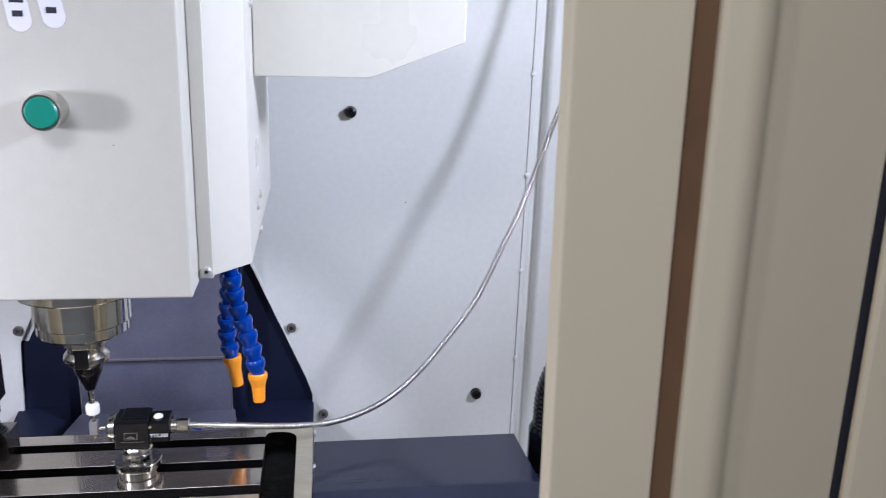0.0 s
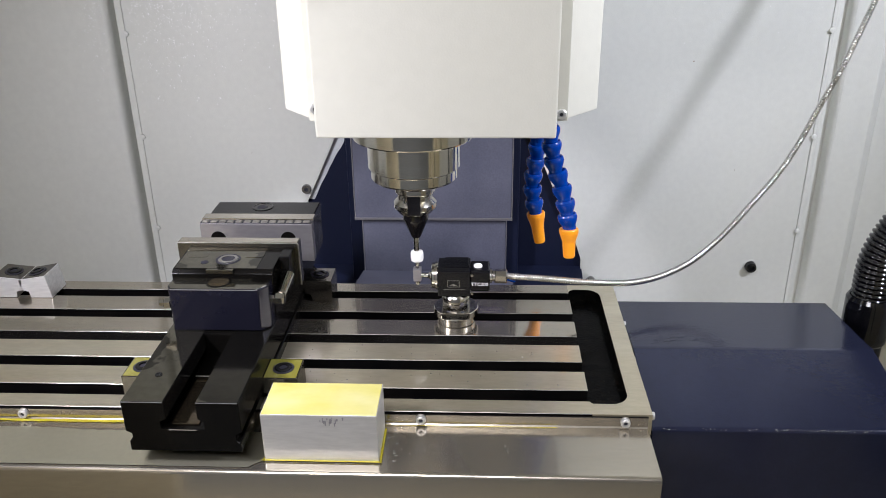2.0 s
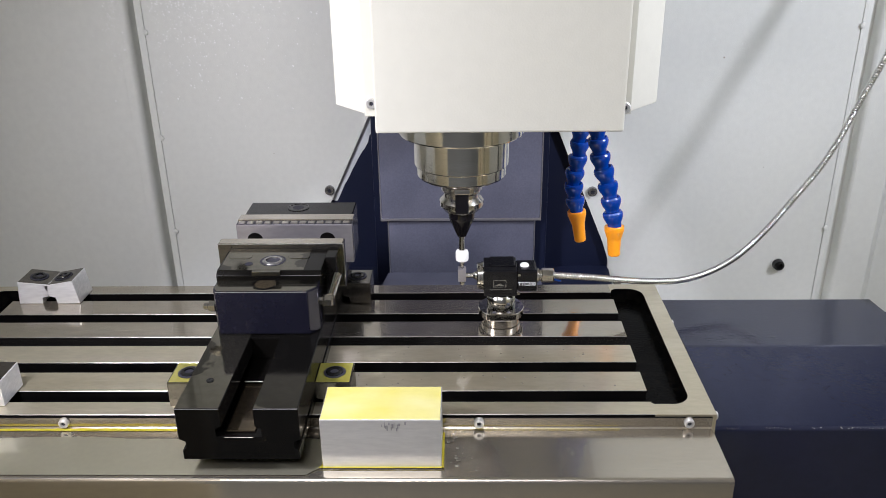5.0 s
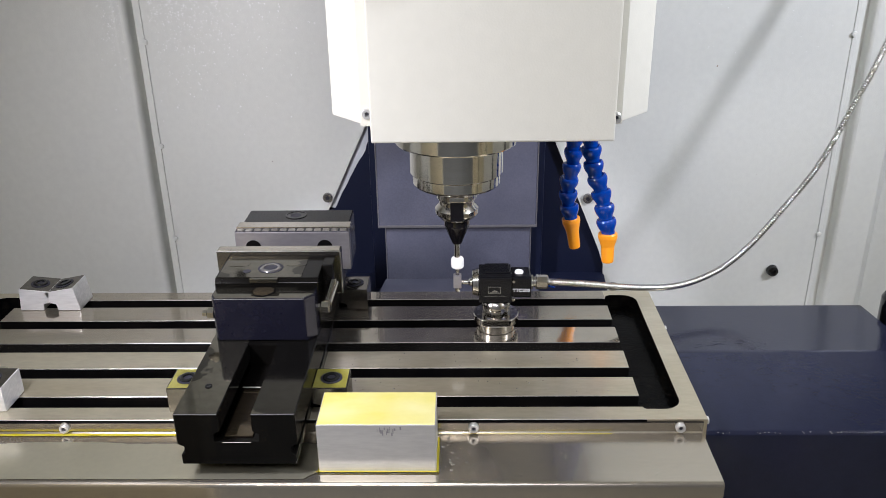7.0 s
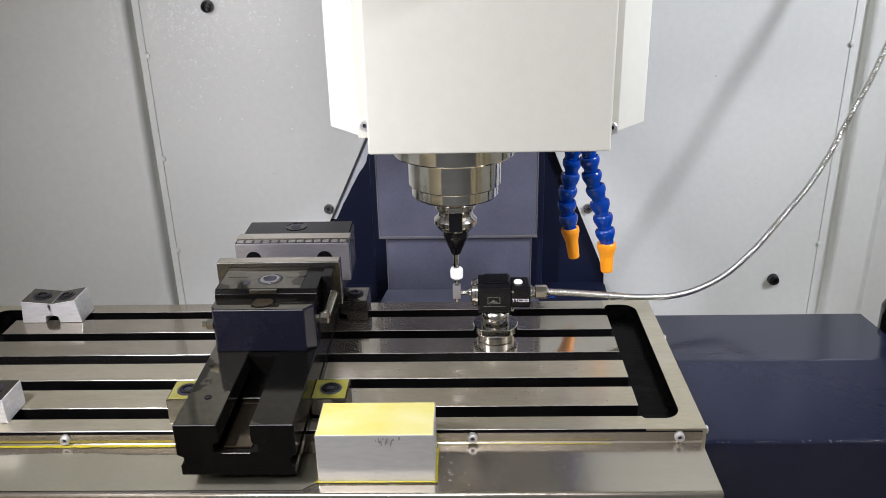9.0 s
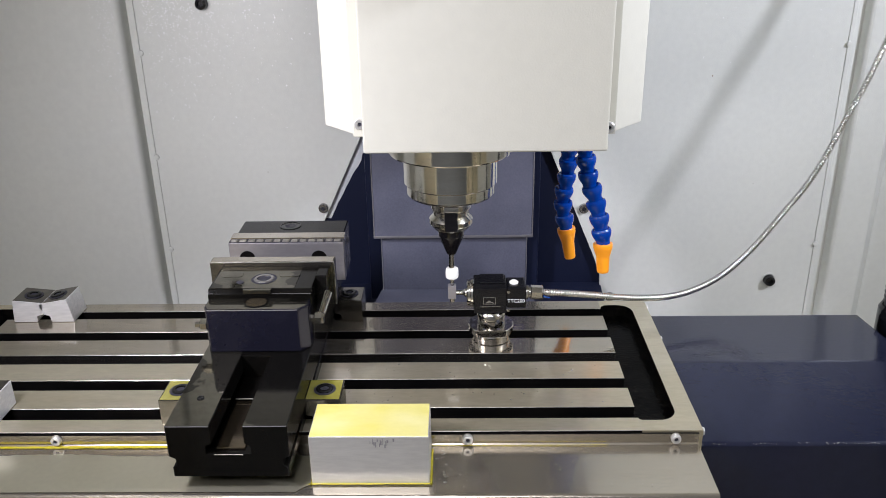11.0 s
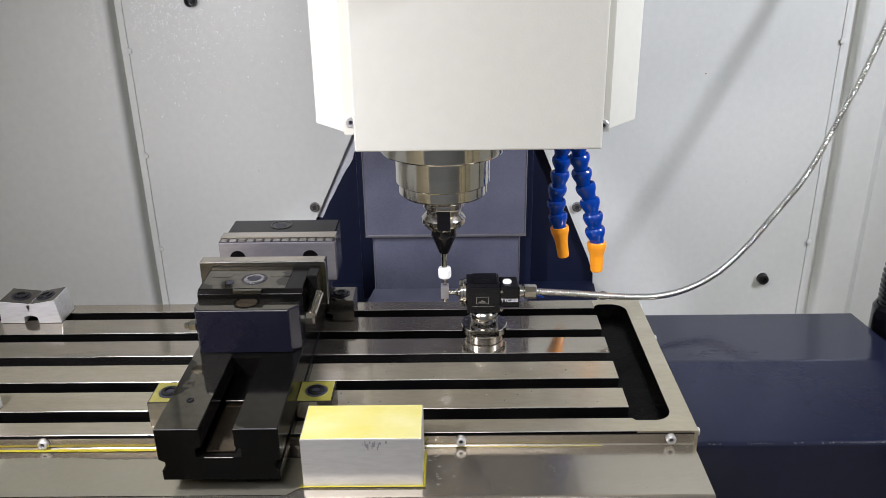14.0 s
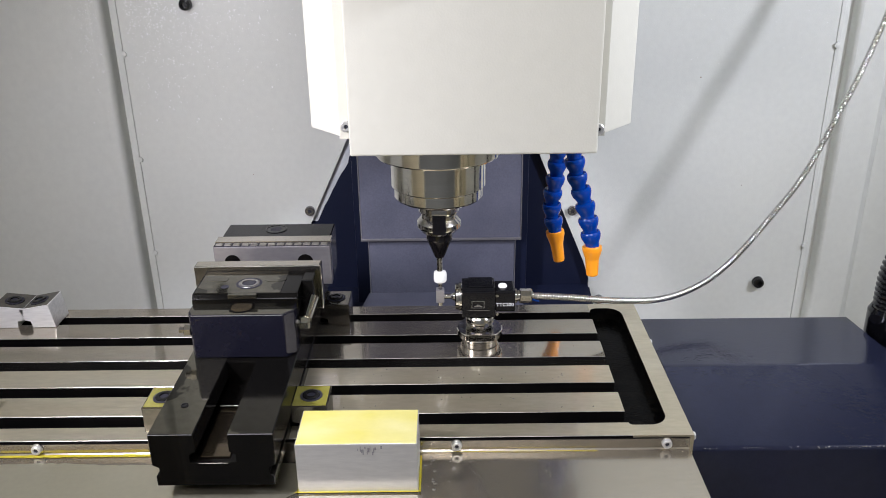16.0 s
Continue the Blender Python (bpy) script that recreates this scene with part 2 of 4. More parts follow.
def lathe(profile, base, axis=(0, 0, 1), n=40, bm=None, smooth=True, flats=None):
    """A turned body: profile rows of (radius, height) along axis from base."""
    bm = bm or bmesh.new()
    turn = Vector(axis).normalized().to_track_quat("Z", "Y").to_matrix()
    rings = []
    for r, hgt in profile:
        ring = []
        for i in range(n):
            a = 2 * math.pi * (i + 0.5) / n
            p = Vector((r * math.cos(a), r * math.sin(a), hgt))
            if flats:
                p.y = max(-flats, min(flats, p.y))
            ring.append(bm.verts.new(Vector(base) + turn @ p))
        rings.append(ring)
    for k in range(len(rings) - 1):
        for i in range(n):
            f = bm.faces.new((rings[k][i], rings[k][(i + 1) % n], rings[k + 1][(i + 1) % n], rings[k + 1][i]))
            f.smooth = smooth and abs(profile[k][1] - profile[k + 1][1]) > 1e-6
    for ring in (rings[0], rings[-1]):
        bm.faces.new(ring)
    for k in range(1, len(profile) - 1):
        (ra, ha), (rb, hb), (rc, hc) = profile[k - 1:k + 2]
        bend = abs(math.atan2(rb - ra, hb - ha) - math.atan2(rc - rb, hc - hb))
        if min(bend, math.tau - bend) > radians(14) and n > 10:
            for i in range(n):
                e = bm.edges.get((rings[k][i], rings[k][(i + 1) % n]))
                e.smooth = False
    return bm


def curve_points(knots, step):
    """Points at even steps along a smooth curve through the knots."""
    k = [Vector(p) for p in knots]
    k = [2 * k[0] - k[1]] + k + [2 * k[-1] - k[-2]]
    dense = []
    for i in range(1, len(k) - 2):
        a, b, c, d = k[i - 1], k[i], k[i + 1], k[i + 2]
        for j in range(60):
            t = j / 60
            dense.append(0.5 * (2 * b + (c - a) * t + (2 * a - 5 * b + 4 * c - d) * t * t + (3 * b - a - 3 * c + d) * t ** 3))
    dense.append(k[-2])
    out, gone = [dense[0]], 0.0
    for p, q in zip(dense, dense[1:]):
        seg = (q - p).length
        while gone + seg >= step:
            p = p + (q - p) * ((step - gone) / seg)
            seg, gone = (q - p).length, 0.0
            out.append(p.copy())
        gone += seg
    return out


def ribbed(knots, pitch, profile, n=12):
    """A hose along the knots; profile rows of (share of a pitch, radius)."""
    bm = bmesh.new()
    pts = curve_points(knots, pitch)
    side = Vector((0, 1, 0.01))
    prev = None
    for i, p in enumerate(pts[:-1]):
        d = pts[i + 1] - p
        u = d.cross(side).normalized()
        w = d.cross(u).normalized()
        for share, r in profile:
            c = p + d * share
            ring = [bm.verts.new(c + (u * math.cos(2 * math.pi * j / n) + w * math.sin(2 * math.pi * j / n)) * r) for j in range(n)]
            if prev:
                for j in range(n):
                    bm.faces.new((prev[j], prev[(j + 1) % n], ring[(j + 1) % n], ring[j])).smooth = True
            else:
                bm.faces.new(ring)
            prev = ring
    bm.faces.new(prev)
    return bm


def socket(base, axis, r, hgt, parent, name="bolt", mat="bolt", hexr=0.5, label=""):
    """A round screw head with a hexagon socket sunk in it."""
    b = part(name, lathe([(r * 0.55, 0), (r * 1.0, 0), (r, hgt * 0.72), (r * 0.97, hgt * 0.85), (r * 0.86, hgt), (r * (hexr + 0.06), hgt), (r * hexr, hgt * 0.35), (0.0001, hgt * 0.3)], base, axis, 24), mat, parent, label)
    # dark hexagon plug painted as the shade inside the socket
    part("socket", lathe([(r * hexr, hgt * 0.35), (r * hexr * 0.98, hgt * 0.6)], base, axis, 6, smooth=False), "ink", b)
    return b


# ---- enclosure ----
def rect_hole_wall(outer, hole, axis, a, b):
    """A flat plate with one hole, both given as polygons with the same count of corners."""
    bm = bmesh.new()
    put = {"y": lambda p, k: (p[0], k, p[1])}[axis]
    n = len(outer)
    rows = [[bm.verts.new(put(p, k)) for p in ring] for k in (a, b) for ring in (outer, hole)]
    fo, fh, bo, bh = rows
    for i in range(n):
        j = (i + 1) % n
        bm.faces.new((fo[i], fo[j], fh[j], fh[i]))
        bm.faces.new((bo[i], bo[j], bh[j], bh[i]))
        bm.faces.new((fo[i], fo[j], bo[j], bo[i]))
        bm.faces.new((fh[i], fh[j], bh[j], bh[i]))
    return bm


WY = 0.79
wall_back = thing("wall_back", (0, WY, 0), "cream painted sheet metal back wall with wet speckles", "wall", kind="structure")
# the middle panel, open in front of the column
hole = [(-0.60, -0.40), (-0.577, 0.005), (-0.43, 0.315), (-0.12, 0.315), (-0.055, 0.185), (0.068, -0.105), (0.083, -0.15), (0.083, -0.40)]
outer = [(-0.9538, -0.62), (-0.9538, 0.005), (-0.9538, 1.6), (0.5815, 1.6), (0.5815, 0.30), (0.5815, -0.105), (0.5815, -0.30), (0.5815, -0.62)]
part("panel", rect_hole_wall(outer, hole, "y", WY, WY + 0.006), "wall", wall_back)
# folded edges with weld tabs, and the recessed channels beside them
for x in (-0.9545, 0.5825):
    for z in (-0.33, -0.07, 0.160, 0.396, 0.63, 0.87):
        part("tab", lathe([(0.004, 0), (0.0065, 0.001), (0.0055, 0.004), (0.0001, 0.005)], (x + 0.002, WY - 0.002, z), (0, -1, 0), 14), "wall", wall_back)


def rounded_run(points):
    """Plan of a sheet bent softly between points, as an evenly stepped curve."""
    return [(p.x, p.y) for p in curve_points([(a, b, 0) for a, b in points], 0.004)]


# seam strips, flush with the middle panel
part("seam_strip", box(-0.9705, -0.9552, WY + 0.0003, WY + 0.070, -0.62, 1.6, 0.002), "wall", wall_back)
part("seam_strip", box(0.5833, 0.5935, WY + 0.0003, WY + 0.055, -0.62, 1.6, 0.002), "wall", wall_back)
part("channel_floor", box(-1.00, -0.9700, WY + 0.040, WY + 0.046, -0.62, 1.6), "wall", wall_back)
part("channel_floor", box(0.5930, 0.64, WY + 0.020, WY + 0.026, -0.62, 1.6), "wall", wall_back)
run = rounded_run([(-0.9855, WY + 0.0395), (-0.9862, WY + 0.022), (-0.9885, WY + 0.008), (-0.996, WY - 0.001), (-1.012, WY - 0.003), (-1.05, WY - 0.005), (-1.30, WY - 0.011), (-1.72, WY - 0.02)])
part("side_panel", prism(run + [(-1.72, WY + 0.07), (-0.9855, WY + 0.07)], "z", -0.62, 1.6), "wall", wall_back)
run = rounded_run([(0.6165, WY + 0.0195), (0.6172, WY + 0.012), (0.6198, WY + 0.004), (0.626, WY - 0.002), (0.638, WY - 0.004), (0.690, WY - 0.004), (0.7005, WY - 0.003), (0.7065, WY + 0.004), (0.7360, WY + 0.046), (0.7430, WY + 0.050), (0.80, WY + 0.050), (1.42, WY + 0.050)])
part("side_panel", prism(run + [(1.42, WY + 0.075), (0.6165, WY + 0.075)], "z", -0.355, 1.6), "wall", wall_back)
part("ledge", box(0.64, 1.42, WY - 0.02, WY + 0.02, -0.358, -0.328, 0.004), "wall", wall_back)
part("recess_panel", box(0.62, 1.42, WY + 0.05, WY + 0.06, -0.62, -0.35), "tray", wall_back)
for x, z in ((-0.577, 0.032), (0.033, 0.025), (0.107, -0.205), (-0.473, 0.274), (-0.070, 0.242)):
    socket((x, WY - 0.002, z), (0, -1, 0), 0.0115, 0.008, wall_back, "wall_screw", "boltgrey", hexr=0.36, label="steel socket screw in the wall")
for x, z in ((0.487, -0.163), (0.172, 0.538), (-0.805, 0.499), (-1.56, -0.29), (0.88, -0.303)):
    w = part("grommet", lathe([(0.014, 0), (0.0175, 0.0005), (0.0175, 0.0012), (0.015, 0.002), (0.0138, 0.001)], (x, WY - 0.001, z), (0, -1, 0), 28), "wall", wall_back)
    part("hole_plug", lathe([(0.012, 0.0), (0.0135, 0.002), (0.012, 0.014), (0.007, 0.016), (0.0065, 0.009), (0.0001, 0.009)], (x, WY - 0.001, z), (0, -1, 0), 20), "bolt", w, "black plug screw")

# dark column behind the opening, with the lighter cut edge of the sheet
column = thing("machine_column", (-0.27, 0.82, -0.6), "dark navy painted machine column behind the wall opening", "machine column")
part("column_body", box(-0.72, 0.20, WY + 0.010, 1.25, -0.62, 1.6, 0.006), "column", column)
rng = random.Random(4)
edge = bmesh.new()
prev = None
for i in range(40):
    t = i / 39
    x, z = -0.577 + 0.147 * t, 0.005 + 0.31 * t
    w = (0.003 + 0.030 * max(0, t - 0.12) * rng.uniform(0.7, 1.2)) * (1 if i % 5 else 0.8)
    pair = [edge.verts.new((x - 0.012, WY + 0.0088, z)), edge.verts.new((x + 0.012 + w, WY + 0.0088, z - 0.004))]
    if prev:
        edge.faces.new((prev[0], prev[1], pair[1], pair[0]))
    prev = pair
part("overspray", edge, "paintline", column, "white paint overspray along the edge")
for k, ((xa, za), (xb, zb)) in enumerate((((-0.055, 0.185), (0.068, -0.105)), ((0.068, -0.105), (0.083, -0.15)), ((0.083, -0.15), (0.083, -0.40)), ((-0.577, 0.005), (-0.43, 0.315)), ((-0.12, 0.315), (-0.055, 0.185)))):
    d = Vector((xb - xa, 0, zb - za)).normalized()
    nrm = Vector((d.z, 0, -d.x)) * 0.0025
    part("sheet_edge", prism([(xa - nrm.x, za - nrm.z), (xb - nrm.x, zb - nrm.z), (xb + nrm.x, zb + nrm.z), (xa + nrm.x, za + nrm.z)], "y", WY - 0.004, WY + 0.006), "wall", wall_back)

# telescopic way cover of the head, and the cover behind the table
way = thing("way_cover", (-0.27, 0.72, -0.15), "grey sheet steel telescopic way cover in front of the column", "way cover")
part("upper_cover", box(-0.452, -0.093, 0.712, 0.738, -0.015, 0.75, 0.003), "waycover", way)
part("cover_lip", box(-0.454, -0.091, 0.7095, 0.7118, -0.016, -0.010, 0.0008), "jaw", way)
part("lower_cover", box(-0.438, -0.104, 0.722, 0.745, -0.40, 0.05, 0.003), "waycover", way)
part("cover_side", box(-0.470, -0.075, 0.740, 0.7985, -0.40, 0.75, 0.004), "column", way)
for x in (-0.4525, -0.0925):
    part("cover_fold", box(x - 0.0012, x + 0.0012, 0.7105, 0.7150, -0.012, 0.75, 0.0008, 1), "jaw", way)
for x in (-0.4382, -0.1038):
    part("cover_fold", box(x - 0.0010, x + 0.0010, 0.7205, 0.7240, -0.40, -0.0165, 0.0008, 1), "jaw", way)
lab = part("name_plate", box(-0.171, -0.107, 0.7105, 0.7117, 0.240, 0.272, 0.0004, 1), "purple", way, "small violet name plate")
for i in range(4):
    part("text_bar", box(-0.166, -0.112 - 0.008 * (i % 2), 0.7098, 0.7104, 0.2445 + i * 0.0065, 0.2470 + i * 0.0065), "print", lab)
rear = thing("rear_cover", (-0.27, 0.55, -0.17), "grey folded steel cover plate behind the machine table", "cover")
part("top_plate", prism([(-0.49, 0.40), (-0.05, 0.40), (-0.098, 0.722), (-0.442, 0.722)], "z", -0.156, -0.150, 0.001), "waycover", rear)
part("front_fold", box(-0.50, -0.04, 0.385, 0.3985, -0.26, -0.150, 0.002), "waycover", rear)
part("base_slope", prism([(0.40, -0.26), (0.797, -0.17), (0.797, -0.26)], "x", -0.60, 0.083), "column", rear)

# chip tray, side walls, roof and the hall around
def slab(name, b, mat, label, category):
    ob = part(name, b, mat)
    return tagged(ob, label, category, kind="structure")


slab("floor_tray", prism([(-0.55, -0.66), (0.85, -0.49), (0.85, -0.70), (-0.55, -0.70)], "x", -1.75, 1.45), "tray", "pale painted sloping chip tray floor", "tray floor")
slab("wall_left", box(-1.76, -1.72, -0.46, 0.85, -0.62, 1.6), "wall", "cream painted enclosure side wall", "wall")
slab("wall_right", box(1.42, 1.46, -0.46, 0.85, -0.62, 1.6), "wall", "cream painted enclosure side wall", "wall")
slab("ceiling", box(-1.76, 1.46, -0.46, 0.85, 1.6, 1.64), "wall", "cream painted enclosure roof", "ceiling")
slab("wall_front", box(-1.76, 1.46, -0.56, -0.50, -1.0, -0.42), "door", "beige painted front panel below the door opening", "wall")
slab("floor", box(-4, 4, -5, 1.5, -1.08, -1.0), "concrete", "grey concrete workshop floor", "floor")
slab("wall_hall_back", box(-4, 4, -5.1, -5.0, -1.0, 3.0), "hall", "plain grey workshop wall", "wall")
slab("wall_hall_left", box(-4.1, -4, -5, 1.5, -1.0, 3.0), "hall", "plain grey workshop wall", "wall")
slab("wall_hall_right", box(4, 4.1, -5, 1.5, -1.0, 3.0), "hall", "plain grey workshop wall", "wall")
slab("wall_hall_front", box(-4, 4, 1.5, 1.6, -1.0, 3.0), "hall", "plain grey workshop wall", "wall")
slab("ceiling_hall", box(-4, 4, -5, 1.5, 3.0, 3.1), "hall", "plain pale workshop ceiling", "ceiling")

door = thing("sliding_door", (0.4, -0.48, -0.42), "open beige sheet metal sliding door with brown rubber seal", "door")
part("door_edge", prism([(0.285, -0.478), (0.289, -0.493), (0.378, -0.500), (0.378, -0.478)], "z", -0.42, 1.6, 0.003, seg=3), "door", door)
part("rubber_seal", box(0.378, 0.399, -0.494, -0.470, -0.42, 1.6, 0.002), "rubber", door)
part("door_frame", prism([(0.399, -0.500), (0.426, -0.503), (0.434, -0.501), (0.441, -0.497), (0.449, -0.489), (0.470, -0.481), (0.583, -0.452), (0.583, -0.43), (0.399, -0.43)], "z", -0.42, 1.6, 0.005, seg=3), "door", door)
part("seal_line", box(0.5832, 0.63, -0.4490, -0.43, -0.42, 1.6), "ink", door)
part("outer_panel", box(0.591, 1.46, -0.458, -0.4492, -0.42, 1.6, 0.006), "door", door)
door.location.x += 0.0242
door.rotation_euler = (0, -0.024, 0)  # hangs a little out of plumb
left = thing("sliding_door", (-1.2, -0.48, -0.42), "beige sheet metal door panel beside the opening", "door")
part("door_panel", box(-1.76, -0.712, -0.495, -0.455, -0.42, 1.6, 0.006, 3), "door", left)

# ---- machine table ----
table = thing("machine_table", (-0.54, 0.14, -0.09), "worn ground steel machining table with five long T-slots", "machine table")
X0, X1, TX0, TX1, TY0, TY1 = -1.087, 0.0, -1.170, 0.086, -0.060, 0.352
# bed below the rails, black with the painted shade of the slots
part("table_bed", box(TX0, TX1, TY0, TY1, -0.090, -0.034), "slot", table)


def land(y0, y1, xa, xb, flank="slot", name="land"):
    """One rail between two slots: shade-coloured flanks, ground top and bright front edge."""
    b = bmesh.new()
    c = 0.0006
    pts = [(y0, -0.034), (y0, -c), (y0 + c, 0), (y1 - c * 0.6, 0), (y1, -c * 0.6), (y1, -0.034)]
    prism(pts, "x", xa, xb, bm=b)
    b.faces.ensure_lookup_table()
    for f in b.faces:
        n, zc = f.normal, f.calc_center_median().z
        f.normal_update()
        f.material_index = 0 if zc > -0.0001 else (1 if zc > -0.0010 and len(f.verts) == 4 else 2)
    # front rails get the lighter copy, rear ones under the head the darker
    return part(name, b, ["litland" if y0 < 0.1 else "land", "chamfer", flank], table)


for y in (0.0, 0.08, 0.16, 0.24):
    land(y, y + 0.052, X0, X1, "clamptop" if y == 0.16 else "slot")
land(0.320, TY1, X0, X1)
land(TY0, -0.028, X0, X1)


def pocket_end(sign):
    """End of the table as rails round a rounded pocket, open towards the slots."""
    inner = X1 if sign > 0 else X0
    outer_x = TX1 if sign > 0 else TX0
    rim = inner + sign * 0.057
    b = bmesh.new()
    y0, y1, r = -0.034, 0.334, 0.026
    pts = [(inner, TY0), (outer_x, TY0), (outer_x, TY1), (inner, TY1)]
    for k in range(7):
        a = radians(180 - 15 * k)
        pts.append((inner + sign * 0.014 * (1 + math.cos(a)), 0.320 + 0.014 * math.sin(a)))
    for k in range(9):
        a = radians(90 - 11.25 * k)
        pts.append((rim - sign * r + sign * r * math.cos(a), y1 - r + r * math.sin(a)))
    for k in range(9):
        a = radians(-11.25 * k)
        pts.append((rim - sign * r + sign * r * math.cos(a), y0 + r + r * math.sin(a)))
    for k in range(7):
        a = radians(270 - 15 * k)
        pts.append((inner + sign * 0.006 * (1 + math.cos(a)), -0.028 + 0.006 * math.sin(a)))
    prism(pts, "z", -0.034, 0.0, bm=b)
    for f in b.faces:
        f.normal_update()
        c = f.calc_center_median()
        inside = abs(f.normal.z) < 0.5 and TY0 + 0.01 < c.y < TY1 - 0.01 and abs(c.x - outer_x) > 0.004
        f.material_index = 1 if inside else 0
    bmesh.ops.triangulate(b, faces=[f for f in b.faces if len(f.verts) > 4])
    part("table_end", b, ["litland", "pocket"], table)
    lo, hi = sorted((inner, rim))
    part("pocket_floor", box(lo, hi, y0 - 0.002, y1 + 0.002, -0.034, -0.022), "pocket", table, "wet pocket floor, recess shade in its black")


pocket_end(1)
pocket_end(-1)
for y in (0.345, 0.225, 0.105, -0.045):
    socket((TX1 + 0.001, y, -0.012), (1, 0, 0), 0.006, 0.005, table, "end_screw", "screw", hexr=0.36)

apron = thing("table_apron", (-0.54, -0.12, -0.3), "brushed stainless steel folded apron along the table front", "apron")
AX0, AX1 = -1.172, 0.080
ZA = -0.0205
fold = [(TY0 - 0.0005, -0.004), (TY0 - 0.003, -0.004), (TY0 - 0.003, ZA + 0.002), (TY0 - 0.005, ZA), (-0.168, ZA - 0.0015)]
for k in range(6):
    a = radians(90 + 18 * k)
    fold.append((-0.168 + 0.006 * math.cos(a), ZA - 0.0075 + 0.006 * math.sin(a)))
fold += [(-0.172, -0.34), (-0.170, -0.34), (-0.170, ZA - 0.009), (-0.166, ZA - 0.0045), (TY0 - 0.004, ZA - 0.003), (TY0 - 0.0005, ZA - 0.003)]
part("folded_sheet", prism(fold, "x", AX0, AX1), "apron", apron)
part("lip_line", box(AX0, AX1, TY0 - 0.0020, TY0 - 0.0008, -0.0045, -0.0030), "slot", apron)
for x in (-1.135, -0.840, -0.545, -0.248, 0.047):
    s = part("washer", lathe([(0.0088, 0), (0.0088, 0.001), (0.0001, 0.0012)], (x, TY0 - 0.003, -0.0105), (0, -1, 0), 20), "steel", apron)
    socket((x, TY0 - 0.004, -0.0105), (0, -1, 0), 0.0070, 0.0052, apron, "apron_screw", "screw", hexr=0.46)

# ---- side cover of the X axis ----
xc = thing("side_cover", (0.28, 0.14, -0.17), "glossy navy painted sheet metal way cover with a shallow ridge", "way cover")
part("cover_sheet", prism([(-0.053, -0.170), (-0.053, -0.032), (-0.049, -0.028), (0.128, -0.001), (0.133, -0.001), (0.328, -0.020), (0.332, -0.026), (0.332, -0.170)], "x", 0.0885, 0.474, 0.0018), "navy", xc)
for x in (0.20, 0.33):
    k = part("levelling_foot", lathe([(0.030, 0), (0.034, 0.004), (0.034, 0.02), (0.014, 0.03), (0.014, 0.10)], (x, -0.01, -0.27), (0, 0, 1), 24), "bolt", xc, "black round foot below the cover")

# ---- spindle head ----
head = thing("milling_headstock", (-0.22, 0.2, 0.40), "ivory painted sheet metal spindle head housing", "headstock")
HX0, HX1, HY, HZ = -0.381, -0.065, -0.011, 0.400
part("front_cover", prism([(HX0, HY), (HX1, HY), (HX1, 0.060), (HX0, 0.060)], "z", HZ - 0.004, 1.25, 0.003, seg=3), "head", head)
part("rear_housing", prism([(-0.398, 0.0605), (-0.4485, 0.117), (-0.4485, 0.62), (0.003, 0.62), (0.003, 0.117), (-0.048, 0.0605)], "z", 0.402, 1.25, 0.002), "head", head)
for s, xa, xb in ((-1, -0.401, HX0 - 0.001), (1, HX1 + 0.001, -0.045)):
    part("cover_flange", box(xa, xb, 0.0515, 0.0600, 0.402, 1.25, 0.001), "head", head)
for x, z in ((-0.391, 0.420), (-0.054, 0.412)):
    socket((x, 0.0515, z), (0, -1, 0), 0.0075, 0.005, head, "cover_screw", "screw", hexr=0.36)
for y, z in ((0.246, 0.453), (0.290, 0.401), (0.22, 0.767), (0.30, 0.46)):
    socket((0.003, y, z + 0.006), (1, 0, 0), 0.007, 0.005, head, "side_screw", "screw", hexr=0.36)
part("side_bracket", prism([(0.004, 0.663), (0.184, 0.663), (0.335, 0.722), (0.335, 0.95), (0.004, 0.95)], "y", 0.255, 0.330, 0.002), "head", head)
btn = part("button_ring", lathe([(0.0228, 0), (0.0228, 0.030), (0.0214, 0.034), (0.0194, 0.034), (0.0190, 0.030)], (-0.221, HY, 0.644), (0, -1, 0), 40), "steel", head, "chrome push button ring")
part("button_cap", lathe([(0.0190, 0.022), (0.0190, 0.034), (0.0172, 0.036), (0.0001, 0.0362)], (-0.221, HY, 0.644), (0, -1, 0), 36), "green", btn, "green push button")
for x, z, tilt in ((-0.246, 0.760, 8), (-0.208, 0.765, 10)):
    pts = []
    for k in range(24):
        a = 2 * math.pi * k / 24
        u, v = 0.0135 * math.cos(a), 0.0135 * math.sin(a) + (0.020 if math.sin(a) > 0 else -0.012)
        q = radians(tilt)
        pts.append((x + u * math.cos(q) - v * math.sin(q), z + u * math.sin(q) + v * math.cos(q)))
    st = part("sticker", prism(pts, "y", HY - 0.0006, HY), "sticker", head, "white rounded warning sticker")
    for dz, hh, ww in ((-0.008, 0.007, 0.006), (0.008, 0.003, 0.008), (0.016, 0.010, 0.007)):
        part("sticker_mark", box(x - ww, x + ww, HY - 0.0011, HY - 0.0006, z + dz, z + dz + hh, 0.0002, 1), "ink", st)

SX, SY = -0.271, 0.218
spindle = thing("spindle", (SX, SY, 0.235), "turned steel spindle nose below the head", "spindle")
part("nose_collar", lathe([(0.090, 0.333), (0.0965, 0.334), (0.0975, 0.336), (0.0975, 0.410)], (SX, SY, 0), n=128), "nose", spindle)
part("nose_face", lathe([(0.030, 0.262), (0.066, 0.262), (0.068, 0.2632), (0.0700, 0.2660), (0.0705, 0.2665), (0.0705, 0.2815), (0.0697, 0.2825)], (SX, SY, 0), n=128), "nose", spindle)
